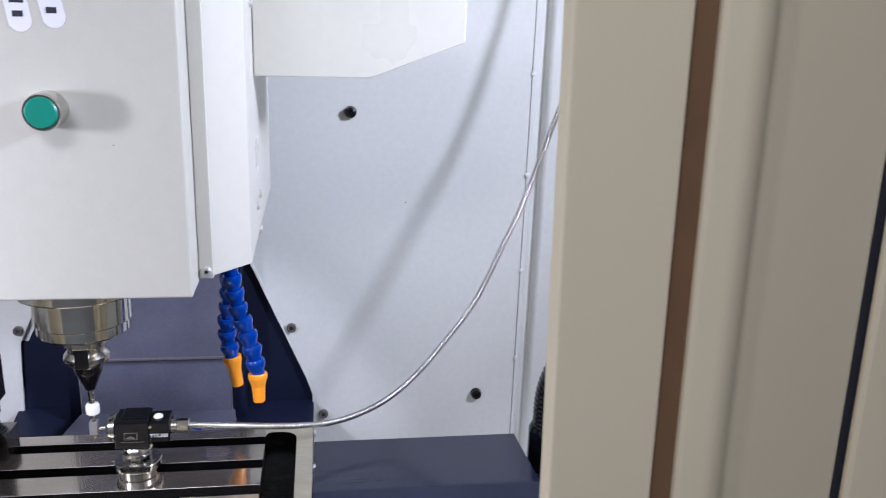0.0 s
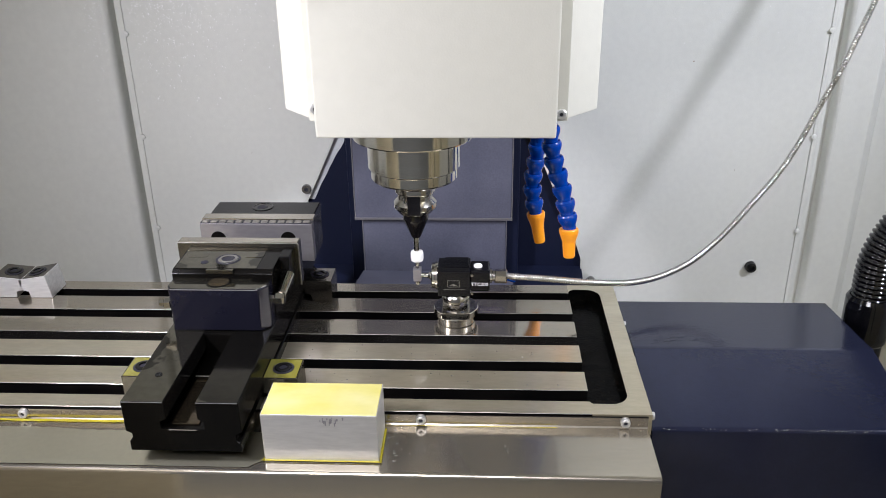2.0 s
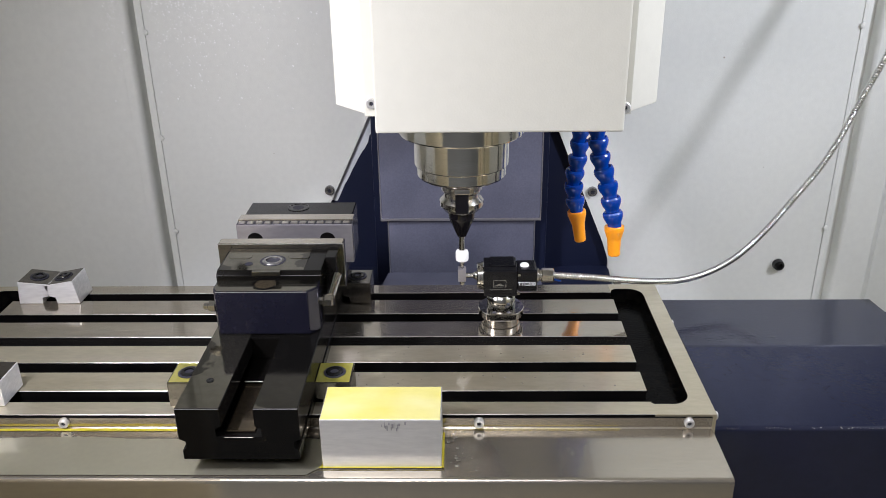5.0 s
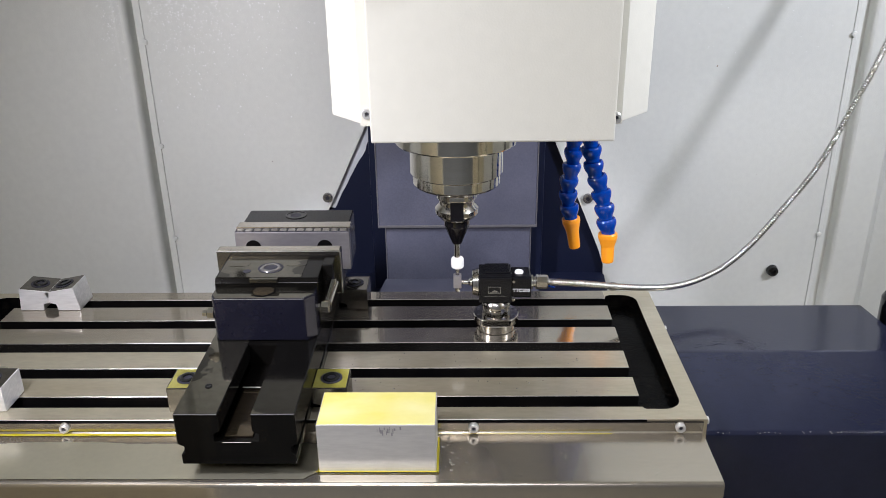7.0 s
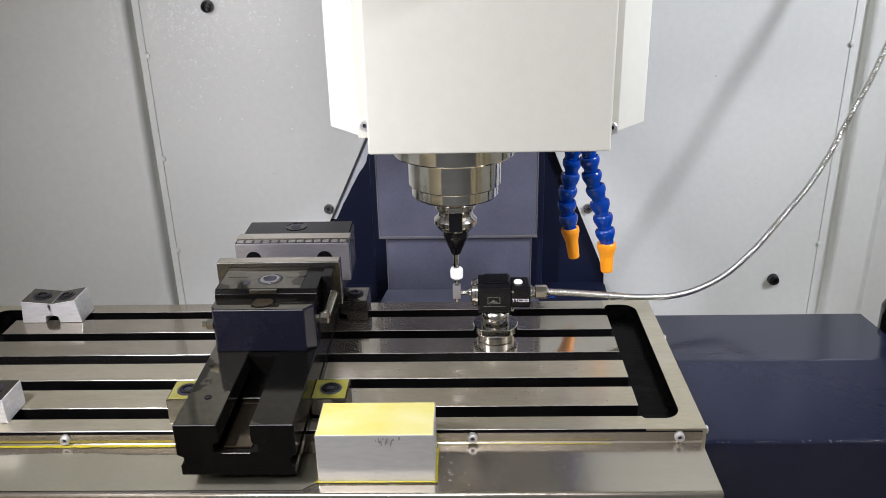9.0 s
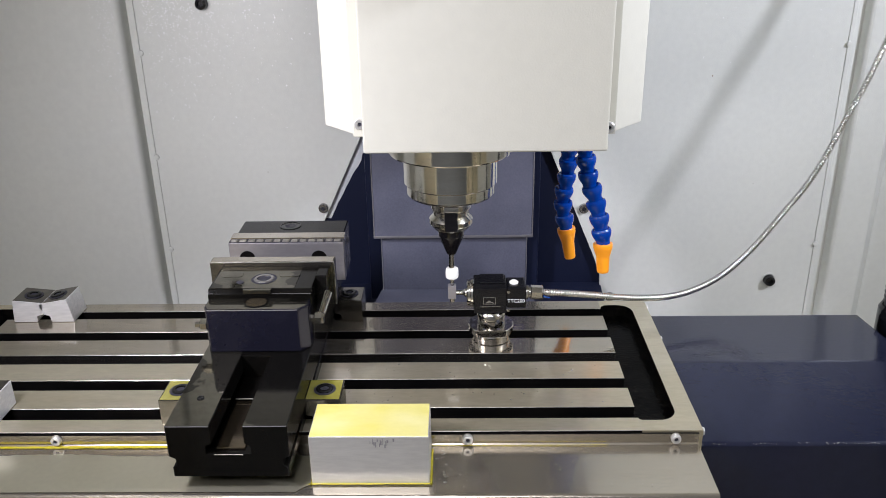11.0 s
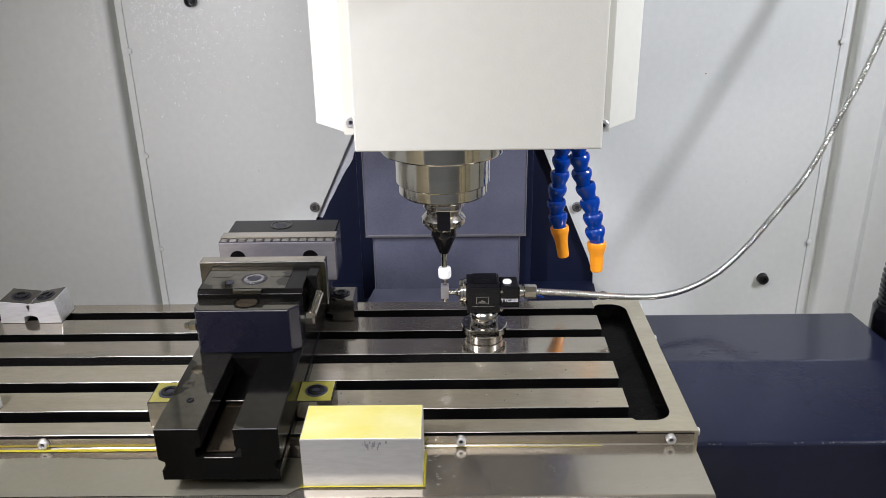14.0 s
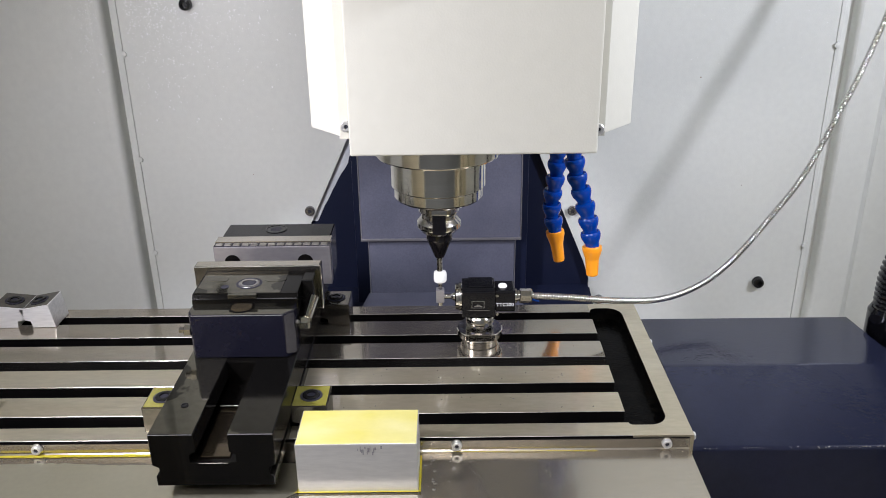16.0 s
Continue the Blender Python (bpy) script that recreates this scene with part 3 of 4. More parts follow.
part("spindle_nose", lathe([(0.0697, 0.2828), (0.0735, 0.2832), (0.0745, 0.2845), (0.0745, 0.334)], (SX, SY, 0), n=128), "nose", spindle)
part("drive_ring", lathe([(0.024, 0.247), (0.027, 0.248), (0.0275, 0.262)], (SX, SY, 0), n=48), "steel", spindle)
holder = thing("tool_holder", (SX, SY, 0.19), "steel tapered tool holder with black collet nose", "tool holder")
part("flange", lathe([(0.023, 0.2030), (0.028, 0.2035), (0.030, 0.2060), (0.0350, 0.2120), (0.0355, 0.2135), (0.0355, 0.2205), (0.0345, 0.2220), (0.0290, 0.2285), (0.0288, 0.2345), (0.0325, 0.2385), (0.0330, 0.2400), (0.0330, 0.2475), (0.0315, 0.2490), (0.026, 0.2492)], (SX, SY, 0), n=56), "steel", holder, "polished steel flange with groove")
part("drive_slot", box(SX - 0.010, SX + 0.011, SY - 0.0362, SY - 0.022, 0.2085, 0.2415, 0.001), "toolblack", holder, "black drive slot")
part("drive_key", box(SX - 0.0115, SX + 0.0125, SY - 0.0375, SY - 0.020, 0.2418, 0.2500, 0.001), "steel", holder, "steel drive key")
part("collet_nose", lathe([(0.0075, 0.157), (0.0085, 0.159), (0.0195, 0.1865), (0.0210, 0.190), (0.0215, 0.192), (0.0215, 0.2032)], (SX, SY, 0), n=48), "toolblack", holder, "black conical collet nose")
part("test_pin", lathe([(0.0042, 0.1312), (0.0047, 0.1322), (0.0047, 0.158)], (SX, SY, 0), n=28), "steel", holder, "bright steel pin")


def coolant_nozzle(at, knots, joint, tip):
    """Cups set one in another down a bent line, each tipped a little, and a tapered tip."""
    ob = thing("coolant_nozzle", at, "blue segmented coolant hose with orange nozzle tip", "coolant hose", group="coolant nozzles under the head")
    joint, tip = Vector(joint), Vector(tip)
    dense = curve_points([Vector(k) for k in knots] + [joint], 0.001)
    count = round(len(dense) / 27.5)
    pts = [dense[round(k * (len(dense) - 1) / count)] for k in range(count + 1)]
    r = random.Random(round(joint.x * 1e4))
    for p, q in zip(pts, pts[1:]):
        d = (q - p).length
        ax = (q - p).normalized() + Vector((r.uniform(-0.12, 0.12), r.uniform(-0.10, 0.10), 0))
        part("hose_link", lathe([(0.0085, 0.0040), (0.0120, 0.0022), (0.0138, 0.0002), (0.0158, 0.0006), (0.0170, 0.0030), (0.0174, 0.0065), (0.0168, 0.0105), (0.0152, 0.0150), (0.0132, 0.0190), (0.0120, 0.0225), (0.0118, d), (0.0105, d + 0.0045)], p, ax, 26), "blue", ob)
    ax = tip - joint
    L = ax.length
    part("nozzle_tip", lathe([(0.0128, -0.001), (0.0160, -0.0008), (0.0168, 0.0006), (0.0168, 0.0070), (0.0150, 0.0130), (0.0118, L * 0.44), (0.0104, L - 0.002), (0.0094, L), (0.0072, L), (0.0066, L - 0.008), (0.0001, L - 0.008)], joint, ax, 28), "orange", ob, "orange nozzle tip")
    return ob


coolant_nozzle((-0.063, 0.38, 0.42), [(-0.056, 0.38, 0.43), (-0.058, 0.38, 0.34), (-0.0625, 0.38, 0.262), (-0.0690, 0.38, 0.190)], (-0.0615, 0.38, 0.136), (-0.0520, 0.377, 0.078))
coolant_nozzle((-0.045, 0.30, 0.42), [(-0.062, 0.30, 0.43), (-0.051, 0.30, 0.34), (-0.0395, 0.297, 0.267), (-0.0205, 0.294, 0.205)], (-0.0085, 0.29, 0.142), (-0.0065, 0.285, 0.090))

# tool change arm beside the head
atc = thing("tool_changer_pot", (-0.557, 0.2, 0.62), "black tool changer pot hanging beside the head", "tool changer")
part("pot_body", lathe([(0.024, 0.596), (0.028, 0.598), (0.029, 0.606), (0.044, 0.608), (0.046, 0.612), (0.046, 0.640), (0.040, 0.644), (0.040, 0.70), (0.06, 0.705), (0.06, 0.80)], (-0.557, 0.2, 0), n=40), "toolblack", atc)
part("pot_arm", box(-0.62, -0.50, 0.16, 0.62, 0.70, 0.80, 0.006), "toolblack", atc)
for dx in (-0.035, 0.035):
    part("pot_bolt", lathe([(0.006, 0), (0.006, 0.006), (0.0001, 0.006)], (-0.557 + dx, 0.175, 0.600), (0, 0, 1), 14), "steel", atc)

# ---- vise ----
VX0, VX1 = -0.640, -0.481
VC = (VX0 + VX1) / 2
vise = thing("machine_vise", (VC, 0.1, 0.0), "black oxide steel precision machine vise with open jaws", "vise")
VY0, VY1, VT = -0.161, 0.392, 0.080
g0, g1 = VC - 0.0215, VC + 0.0215
u0, u1 = VC - 0.031, VC + 0.031
base = [(VX0 + 0.003, 0.0005), (VX1 - 0.003, 0.0005), (VX1 - 0.003, 0.016), (VX1 - 0.010, 0.018), (VX1 - 0.010, 0.030), (VX1, 0.032), (VX1, VT),
        (g1, VT), (g1, 0.052), (u1, 0.050), (u1, 0.036), (u0, 0.036), (u0, 0.050), (g0, 0.052), (g0, VT), (VX0, VT), (VX0, 0.032), (VX0 + 0.010, 0.030), (VX0 + 0.010, 0.018), (VX0 + 0.003, 0.016)]
b = prism(base, "y", VY0, VY1, 0.0012, seg=1)
for f in b.faces:
    f.normal_update()
    f.material_index = 1 if abs(f.normal.z) > 0.9 and f.calc_center_median().z > VT - 0.001 else 0
bmesh.ops.triangulate(b, faces=[f for f in b.faces if len(f.verts) > 4])
body = part("vise_base", b, ["vise", "visetop"], vise)
part("groove_floor", box(u0 + 0.012, u1 - 0.012, -0.150, -0.01, 0.036, 0.0385, 0.001), "groove", body)
part("slot_plate", box(u0 + 0.010, u1 - 0.010, -0.040, 0.018, 0.0386, 0.0440, 0.001), "vise", vise)
part("plate_lip", box(u0 + 0.011, u1 - 0.011, -0.0412, -0.0396, 0.0418, 0.0436, 0.0005, 1), "chamfer", vise)
part("groove_lip", box(u0 + 0.012, u1 - 0.012, -0.1622, -0.1606, 0.0355, 0.0368, 0.0005, 1), "clamptop", vise)
for xa, xb in ((VX0 + 0.001, g0 - 0.001), (g1 + 0.001, VX1 - 0.001)):
    part("worn_edge", box(xa, xb, VY0 - 0.0004, VY0 + 0.0004, VT - 0.0010, VT - 0.0003), "jaw", vise, "thin bare steel edge")
part("lead_screw", lathe([(0.011, 0), (0.011, 0.30)], (VC, 0.06, 0.055), (0, 1, 0), 24), "jaw", vise)
part("screw_block", box(g0 - 0.004, g1 + 0.004, 0.02, 0.06, 0.037, 0.079, 0.002), "vise", vise)
part("dowel", lathe([(0.005, 0), (0.005, 0.001), (0.0035, 0.0015), (0.0001, 0.0005)], (VC - 0.050, -0.095, VT), (0, 0, 1), 18), "bolt", vise)

# moving jaw
mj = part("moving_jaw", prism([(VX0 + 0.005, 0.040), (VX0 + 0.011, 0.0285), (VX1 - 0.014, 0.0285), (VX1 - 0.001, 0.044), (VX1 - 0.001, 0.080), (VX0 + 0.005, 0.080)], "z", VT + 0.0008, 0.150, 0.0015), ["viseface"], vise, "blue-black jaw body with chamfered corners")
part("jaw_top", prism([(VX0 + 0.007, 0.041), (VX0 + 0.013, 0.031), (VX1 - 0.016, 0.031), (VX1 - 0.003, 0.045), (VX1 - 0.003, 0.079), (VX0 + 0.007, 0.079)], "z", 0.1498, 0.1506), "visetop", mj)
part("worn_edge", box(VX0 + 0.012, VX1 - 0.015, 0.0281, 0.0292, 0.1492, 0.1502), "jaw", mj, "thin bare steel edge")
part("bore_ring", lathe([(0.017, 0.0), (0.019, 0.0006), (0.0165, 0.0012), (0.0155, -0.001)], (VC, 0.054, 0.1504), (0, 0, 1), 36), "vise", mj)
part("bore_floor", lathe([(0.0155, 0.0), (0.0155, 0.0006)], (VC, 0.054, 0.1502), (0, 0, 1), 30), "groove", mj)
jt = part("jaw_step", prism([(0.066, VT + 0.001), (0.066, 0.158), (0.072, 0.164), (0.152, 0.164), (0.152, VT + 0.001)], "x", VX0 + 0.004, VX1 + 0.001, 0.0012), ["vise"], vise)
part("jaw_step_top", box(VX0 + 0.007, VX1 - 0.025, 0.0735, 0.1505, 0.1638, 0.1646), "visetop", jt)
for xa, xb in ((VX0 + 0.018, VX0 + 0.040), (VX1 - 0.050, VX1 - 0.030)):
    pts = [(xb + 0.0065 * math.sin(a), 0.121 - 0.0085 * math.cos(a)) for a in (math.pi * k / 8 for k in range(9))]
    pts += [(xa - 0.0065 * math.sin(a), 0.121 + 0.0085 * math.cos(a)) for a in (math.pi * k / 8 for k in range(9))]
    part("oil_pocket", prism(pts, "z", 0.1640, 0.1651, 0.0004, seg=1), "visetop", jt)
# dark disc drawn for the shade round the sunken bolt
part("bolt_recess", lathe([(0.0195, 0), (0.0195, 0.0008), (0.0001, 0.0008)], (VC + 0.002, 0.106, 0.1642), (0, 0, 1), 32), "ink", jt)
socket((VC + 0.002, 0.106, 0.1602), (0, 0, 1), 0.0165, 0.006, jt, "jaw_bolt", "boltgrey", 0.58, label="steel hexagon socket bolt")
part("step_lip", box(VC - 0.022, VC + 0.020, 0.0650, 0.0720, 0.1585, 0.1648, 0.0008), "visetop", jt)
# black disc in place of a hole's shade
part("grub_hole", lathe([(0.006, 0), (0.006, 0.0012), (0.0001, 0.0012)], (VC - 0.032, 0.094, 0.1640), (0, 0, 1), 12), "ink", jt)
part("side_guide", prism([(0.096, 0.112), (0.1515, 0.112), (0.1515, 0.1665), (0.112, 0.1665)], "x", VX1 + 0.0014, VX1 + 0.0175, 0.001), "vise", jt)
# oily plate, darker than its top: the shaded front is put in the colour
part("jaw_plate", box(-0.655, -0.457, 0.1525, 0.174, 0.098, 0.172, 0.0012), "clamptop", vise, "oily steel jaw plate with front shade in its colour")
part("jaw_plate_top", box(-0.653, -0.459, 0.154, 0.1725, 0.1715, 0.1727), "land", vise)
part("plate_edge", box(-0.6552, -0.4568, 0.1516, 0.1538, 0.1706, 0.1727, 0.0007, 1), "chamfer", vise)
part("plate_edge", box(-0.4582, -0.4560, 0.1516, 0.1538, 0.098, 0.1705, 0.0007, 1), "chamfer", vise)
rod = part("side_rod", lathe([(0.0072, 0), (0.0072, 0.044), (0.0055, 0.046)], (VX1 + 0.0145, 0.056, 0.1285), (0.12, 0.85, 0.32), 24), "steel", vise, "bright steel side rod")
part("rod_nut", lathe([(0.006, 0), (0.006, 0.006), (0.009, 0.0062), (0.0095, 0.008), (0.0095, 0.018), (0.0075, 0.021)], (VX1 - 0.0008, 0.052, 0.124), (1, 0, 0), 6, smooth=False), "steel", rod)
part("side_nut", lathe([(0.008, 0), (0.0085, 0.001), (0.0085, 0.010), (0.005, 0.012), (0.005, 0.018)], (VX0 + 0.005, 0.046, 0.118), (-1, 0, 0), 6, smooth=False), "steel", vise, "steel hexagon nut")

# fixed jaw
fj = part("fixed_jaw", box(-0.651, -0.461, 0.284, 0.372, VT - 0.002, 0.158, 0.002), "vise", vise)
part("jaw_top", box(-0.649, -0.463, 0.306, 0.370, 0.1578, 0.1586), "vise", fj)
part("bore_ring", lathe([(0.019, 0.0), (0.019, 0.0010), (0.0175, 0.0014), (0.0165, 0.0006), (0.0001, 0.0006)], (-0.562, 0.345, 0.1584), (0, 0, 1), 36), "bolt", fj)
# hole drawn as a black disc of shade
part("bore_hole", lathe([(0.0095, 0.0), (0.0095, 0.0004), (0.0001, 0.0004)], (-0.5625, 0.3445, 0.1590), (0, 0, 1), 24), "ink", fj)
fp = part("fixed_jaw_plate", box(-0.655, -0.457, 0.264, 0.2835, 0.088, 0.1592, 0.0012), "jaw", vise, "ground steel jaw plate with serrated edge")
part("fixed_plate_top", box(-0.655, -0.457, 0.2800, 0.3045, 0.1588, 0.1622, 0.0008), "land", vise)
# flat black strip painted as the shade between the teeth
part("tooth_groove", box(-0.6545, -0.4575, 0.2650, 0.2798, 0.1590, 0.1596), "ink", fp)
for i in range(13):
    part("tooth", box(-0.652 + i * 0.0149, -0.652 + i * 0.0149 + 0.0118, 0.2670, 0.2765, 0.1588, 0.1614, 0.0012, 1), "chamfer", fp)
for x in (-0.624, -0.500):
    # raised black disc, the bore's shade put in its colour
    part("counterbore", lathe([(0.0135, 0), (0.0135, 0.0012), (0.0001, 0.0012)], (x, 0.2642, 0.131), (0, -1, 0), 28), "slot", fp)


# ---- clamps on the table ----
def clamp_block(m, label, top="clamp", notch=1, w=0.060, d=0.056, h=0.041, mat="clamp", rise=0.0):
    """A clamp with its foot stepped on one side, a top that may rise to its right, and a socket bolt."""
    ob = thing("clamp_block", (0, 0, 0), label, "clamp", group="clamps on the table")
    hl, hr = h - rise / 2, h + rise / 2
    foot = [(-w / 2, 0.0005), (w / 2 - 0.012, 0.0005), (w / 2 - 0.012, 0.014), (w / 2, 0.015)]
    if notch < 0:
        foot = [(-w / 2, 0.015), (-w / 2 + 0.012, 0.014), (-w / 2 + 0.012, 0.0005), (w / 2, 0.0005)]
    sh = -rise * 0.75
    part("clamp_body", prism(foot + [(w / 2 + sh, hr), (-w / 2 + sh, hl)], "y", -d / 2, d / 2, 0.0012), mat, ob)
    if top == "clamp":
        part("top_face", prism([(w / 2 + sh - 0.0012, hr - 0.001), (w / 2 + sh - 0.0012, hr + 0.0004), (-w / 2 + sh + 0.0012, hl + 0.0004), (-w / 2 + sh + 0.0012, hl - 0.001)], "y", -d / 2 + 0.0012, d / 2 - 0.0012), "clamptop", ob)
    if top != mat:
        part("wet_top", box(-w / 2 + 0.002, w / 2 - 0.002, -d / 2 + 0.002, d / 2 - 0.002, h - 0.0004, h + 0.0005), top, ob, "coolant-wet yellowish top")
    up = (-rise / w, 0, 1)
    part("washer_ring", lathe([(0.0150, 0), (0.0160, 0.0005), (0.0160, 0.0014), (0.0125, 0.0016)], (sh, 0, h), up, 30), "ink", ob)
    socket((sh, 0, h - 0.0012), up, 0.0125, 0.0052, ob)
    ob.matrix_basis = m
    return ob


clamp_block(pose(-1.0415, 0.309, 0.0), "milled steel clamp block with black bolt and sloping top", notch=1, w=0.055, rise=-0.0055)
clamp_block(pose(-0.9855, 0.309, 0.0), "milled steel clamp block with black bolt, leaning away from its twin", notch=-1, w=0.054, rise=0.0095)
clamp_block(pose(-1.030, -0.011, 0.0), "grey steel clamp block with black bolt over the front slot", notch=1)
clamp_block(pose(-0.9655, -0.011, 0.0), "grey steel clamp block with black bolt over the front slot", notch=-1)
# bodies darker than the other clamps: shadow on their fronts, in the colour
clamp_block(pose(-0.456, -0.014, 0.0), "coolant-wet clamp block holding the vise foot", "yclamp", notch=-1, w=0.052, d=0.054, mat="clamptop")
clamp_block(pose(-0.668, -0.014, 0.0), "coolant-wet clamp block holding the vise foot", "yclamp", notch=1, w=0.050, d=0.054, mat="clamptop")
clamp_block(pose(-0.458, 0.306, 0.0), "dark steel clamp block holding the rear of the vise", notch=-1, w=0.050, d=0.056, mat="clamptop", top="clamptop")

# ---- aluminium block ----
block = thing("aluminium_block", (-0.378, -0.11, ZA), "sawn aluminium block with a yellow coolant-wet top", "metal block")
part("block_body", box(-0.4575, -0.2995, -0.150, -0.0715, ZA - 0.0004, 0.0545, 0.0012), "alu", block)
part("wet_top", box(-0.4565, -0.3005, -0.149, -0.0725, 0.0541, 0.0550, 0.0004, 1), "coolant", block, "yellow coolant film on the block")
mk = random.Random(7)
for i in range(14):
    x, z = -0.366 + mk.uniform(-0.012, 0.02), 0.0505 - mk.uniform(0, 0.010)
    part("scuff", box(x, x + mk.uniform(0.0006, 0.0024), -0.1503, -0.1499, z - mk.uniform(0.001, 0.007), z + 0.002), "jaw", block)

# ---- coolant on the apron ----
film = thing("coolant_puddle", (-0.6, -0.065, ZA), "thin yellow coolant lines lying on the apron", "coolant", kind="stuff")
def film_strip(xa, xb, ya, yb, seed, z=ZA + 0.0012, alongy=False):
    r = random.Random(seed)
    b = bmesh.new()
    prev = None
    n = 60
    for i in range(n + 1):
        t = i / n
        w = (r.uniform(0.75, 1.2))
        if alongy:
            y = ya + (yb - ya) * t
            c, hw = (xa + xb) / 2, (xb - xa) / 2 * w
            pair = [b.verts.new((c - hw, y, z)), b.verts.new((c + hw, y, z))]
        else:
            x = xa + (xb - xa) * t
            c, hw = (ya + yb) / 2, (yb - ya) / 2 * w
            pair = [b.verts.new((x, c - hw, z)), b.verts.new((x, c + hw, z))]
        if prev:
            b.faces.new((prev[0], prev[1], pair[1], pair[0]))
        prev = pair
    return part("puddle", b, "puddle", film)


film_strip(-1.16, -0.645, -0.0712, -0.0658, 1)
film_strip(-0.300, -0.05, -0.0676, -0.0664, 2)
film_strip(-0.462, -0.296, -0.1525, -0.1500, 3)
film_strip(-0.2993, -0.2962, -0.152, -0.075, 4, alongy=True)
film_strip(-0.4595, -0.4575, -0.152, -0.075, 5, alongy=True)

sheet = bmesh.new()
r5 = random.Random(21)
prev = None
for i in range(81):
    x = -1.165 + 0.705 * i / 80
    front = -0.1655 + 0.014 * min(1.0, max(0.0, (x + 0.477) / 0.014))
    pair = [sheet.verts.new((x, front, ZA + 0.0002 if front > -0.165 else ZA - 0.0002)), sheet.verts.new((x, -0.086 + r5.uniform(-0.0012, 0.0012) + 0.003 * math.sin(i * 0.21), ZA + 0.0002))]
    if prev:
        sheet.faces.new((prev[0], prev[1], pair[1], pair[0]))
    prev = pair
part("coolant_sheet", sheet, "film", film, "olive coolant film on the steel")

dr = random.Random(11)
drops = bmesh.new()
def drop(x, y, z, r, flat=0.4, nrm="z"):
    n = 8
    top = drops.verts.new((x, y, z + r * flat) if nrm == "z" else (x, y - r * flat, z))
    ring = [drops.verts.new((x + r * math.cos(k * math.tau / n), y + r * math.sin(k * math.tau / n), z) if nrm == "z" else (x + r * math.cos(k * math.tau / n), y, z + r * math.sin(k * math.tau / n))) for k in range(n)]
    for k in range(n):
        drops.faces.new((top, ring[k], ring[(k + 1) % n])).smooth = True
for i in range(26):
    drop(dr.uniform(-0.29, 0.07), dr.uniform(-0.162, -0.07), ZA + 0.0004, dr.uniform(0.0005, 0.0016))
for i in range(14):
    drop(-0.285 + dr.gauss(0, 0.006), dr.uniform(-0.155, -0.075), ZA + 0.0004, dr.uniform(0.001, 0.0026))
for i in range(80):
    drop(dr.uniform(0.10, 0.47), -0.0535 + dr.uniform(0, 0.006), -0.029, dr.uniform(0.0006, 0.0012))
for i in range(75):
    drop(dr.uniform(-0.45, 0.0), dr.choice((0.0, 0.08, 0.16, 0.24)) + dr.uniform(0.004, 0.046), 0.0001, dr.uniform(0.0006, 0.0014))
tagged(part("coolant_drops", drops, "drop"), "tiny clear coolant drops on table, apron and wall", "drops", kind="stuff")
drops = bmesh.new()
for i in range(5200):
    x, z = dr.gauss(-0.92, 0.13), dr.gauss(0.63, 0.115) - 0.17 * dr.random() ** 3
    if -0.94 < x < -0.46:
        drop(x, WY - 0.0004, z, dr.uniform(0.0005, 0.0010) + 0.0013 * dr.random() ** 4, 0.8, "y")
    elif -1.25 < x < -1.0:
        drop(x, WY - 0.0045, z, dr.uniform(0.0005, 0.0010) + 0.0013 * dr.random() ** 4, 0.8, "y")
for i in range(70):
    drop(dr.uniform(0.25, 0.57), WY - 0.0004, dr.uniform(0.35, 0.75), dr.uniform(0.0006, 0.0012), 0.6, "y")
tagged(part("wall_drops", drops, "sparkle"), "tiny water drops on the back wall, glints painted white", "drops", kind="stuff")

sc = random.Random(5)
scuff = bmesh.new()
for i in range(34):
    t = sc.random()
    x, y = 0.125 + 0.115 * t + sc.gauss(0, 0.006), 0.150 + 0.020 * math.sin(t * 2.6) + sc.gauss(0, 0.005)
    z = -0.001 - (y - 0.133) * 0.0975 + 0.0006
    lx, ly = sc.uniform(0.002, 0.008), sc.uniform(0.0003, 0.0009)
    a = sc.gauss(0.25, 0.3)
    co = [(-lx, 0), (0, -ly), (lx, 0), (0, ly)]
    scuff.faces.new([scuff.verts.new((x + u * math.cos(a) - v * math.sin(a), y + u * math.sin(a) + v * math.cos(a), z - (u * math.sin(a) + v * math.cos(a)) * 0.0975)) for u, v in co])
part("scuff_marks", scuff, "ink", xc, "dark scuff marks")
chips = bmesh.new()
for x, y, z in ((-0.150, HY, 0.60), (-1.05, WY - 0.0045, 0.20), (-1.10, WY - 0.0055, 0.06), (-0.70, WY, 0.12), (0.30, WY, 0.33), (0.42, WY, 0.08)):
    n = 6
    r = sc.uniform(0.0008, 0.0016)
    chips.faces.new([chips.verts.new((x + r * sc.uniform(0.6, 1.4) * math.cos(k * math.tau / n), y - 0.0003, z + r * sc.uniform(0.5, 1.2) * math.sin(k * math.tau / n))) for k in range(n)])
tagged(part("paint_chips", chips, "rubber"), "small brown paint chips on walls and headstock", "chips", kind="stuff")

# ---- tool setter with its armoured cable ----
setter = thing("tool_setter", (-0.205, 0.218, 0.0), "black anodised tool setter on a bright steel foot", "tool setter")
FX, FY = -0.205, 0.216
part("foot", lathe([(0.032, 0.0005), (0.033, 0.0015), (0.033, 0.0145), (0.032, 0.0155)], (FX, FY, 0), n=48), "steel", setter, "bright steel round foot")
part("flange", lathe([(0.0375, 0.0157), (0.0385, 0.0168), (0.0385, 0.0268), (0.0375, 0.0280)], (FX, FY, 0), n=56, flats=0.030), "steel", setter, "steel flange with two flats")
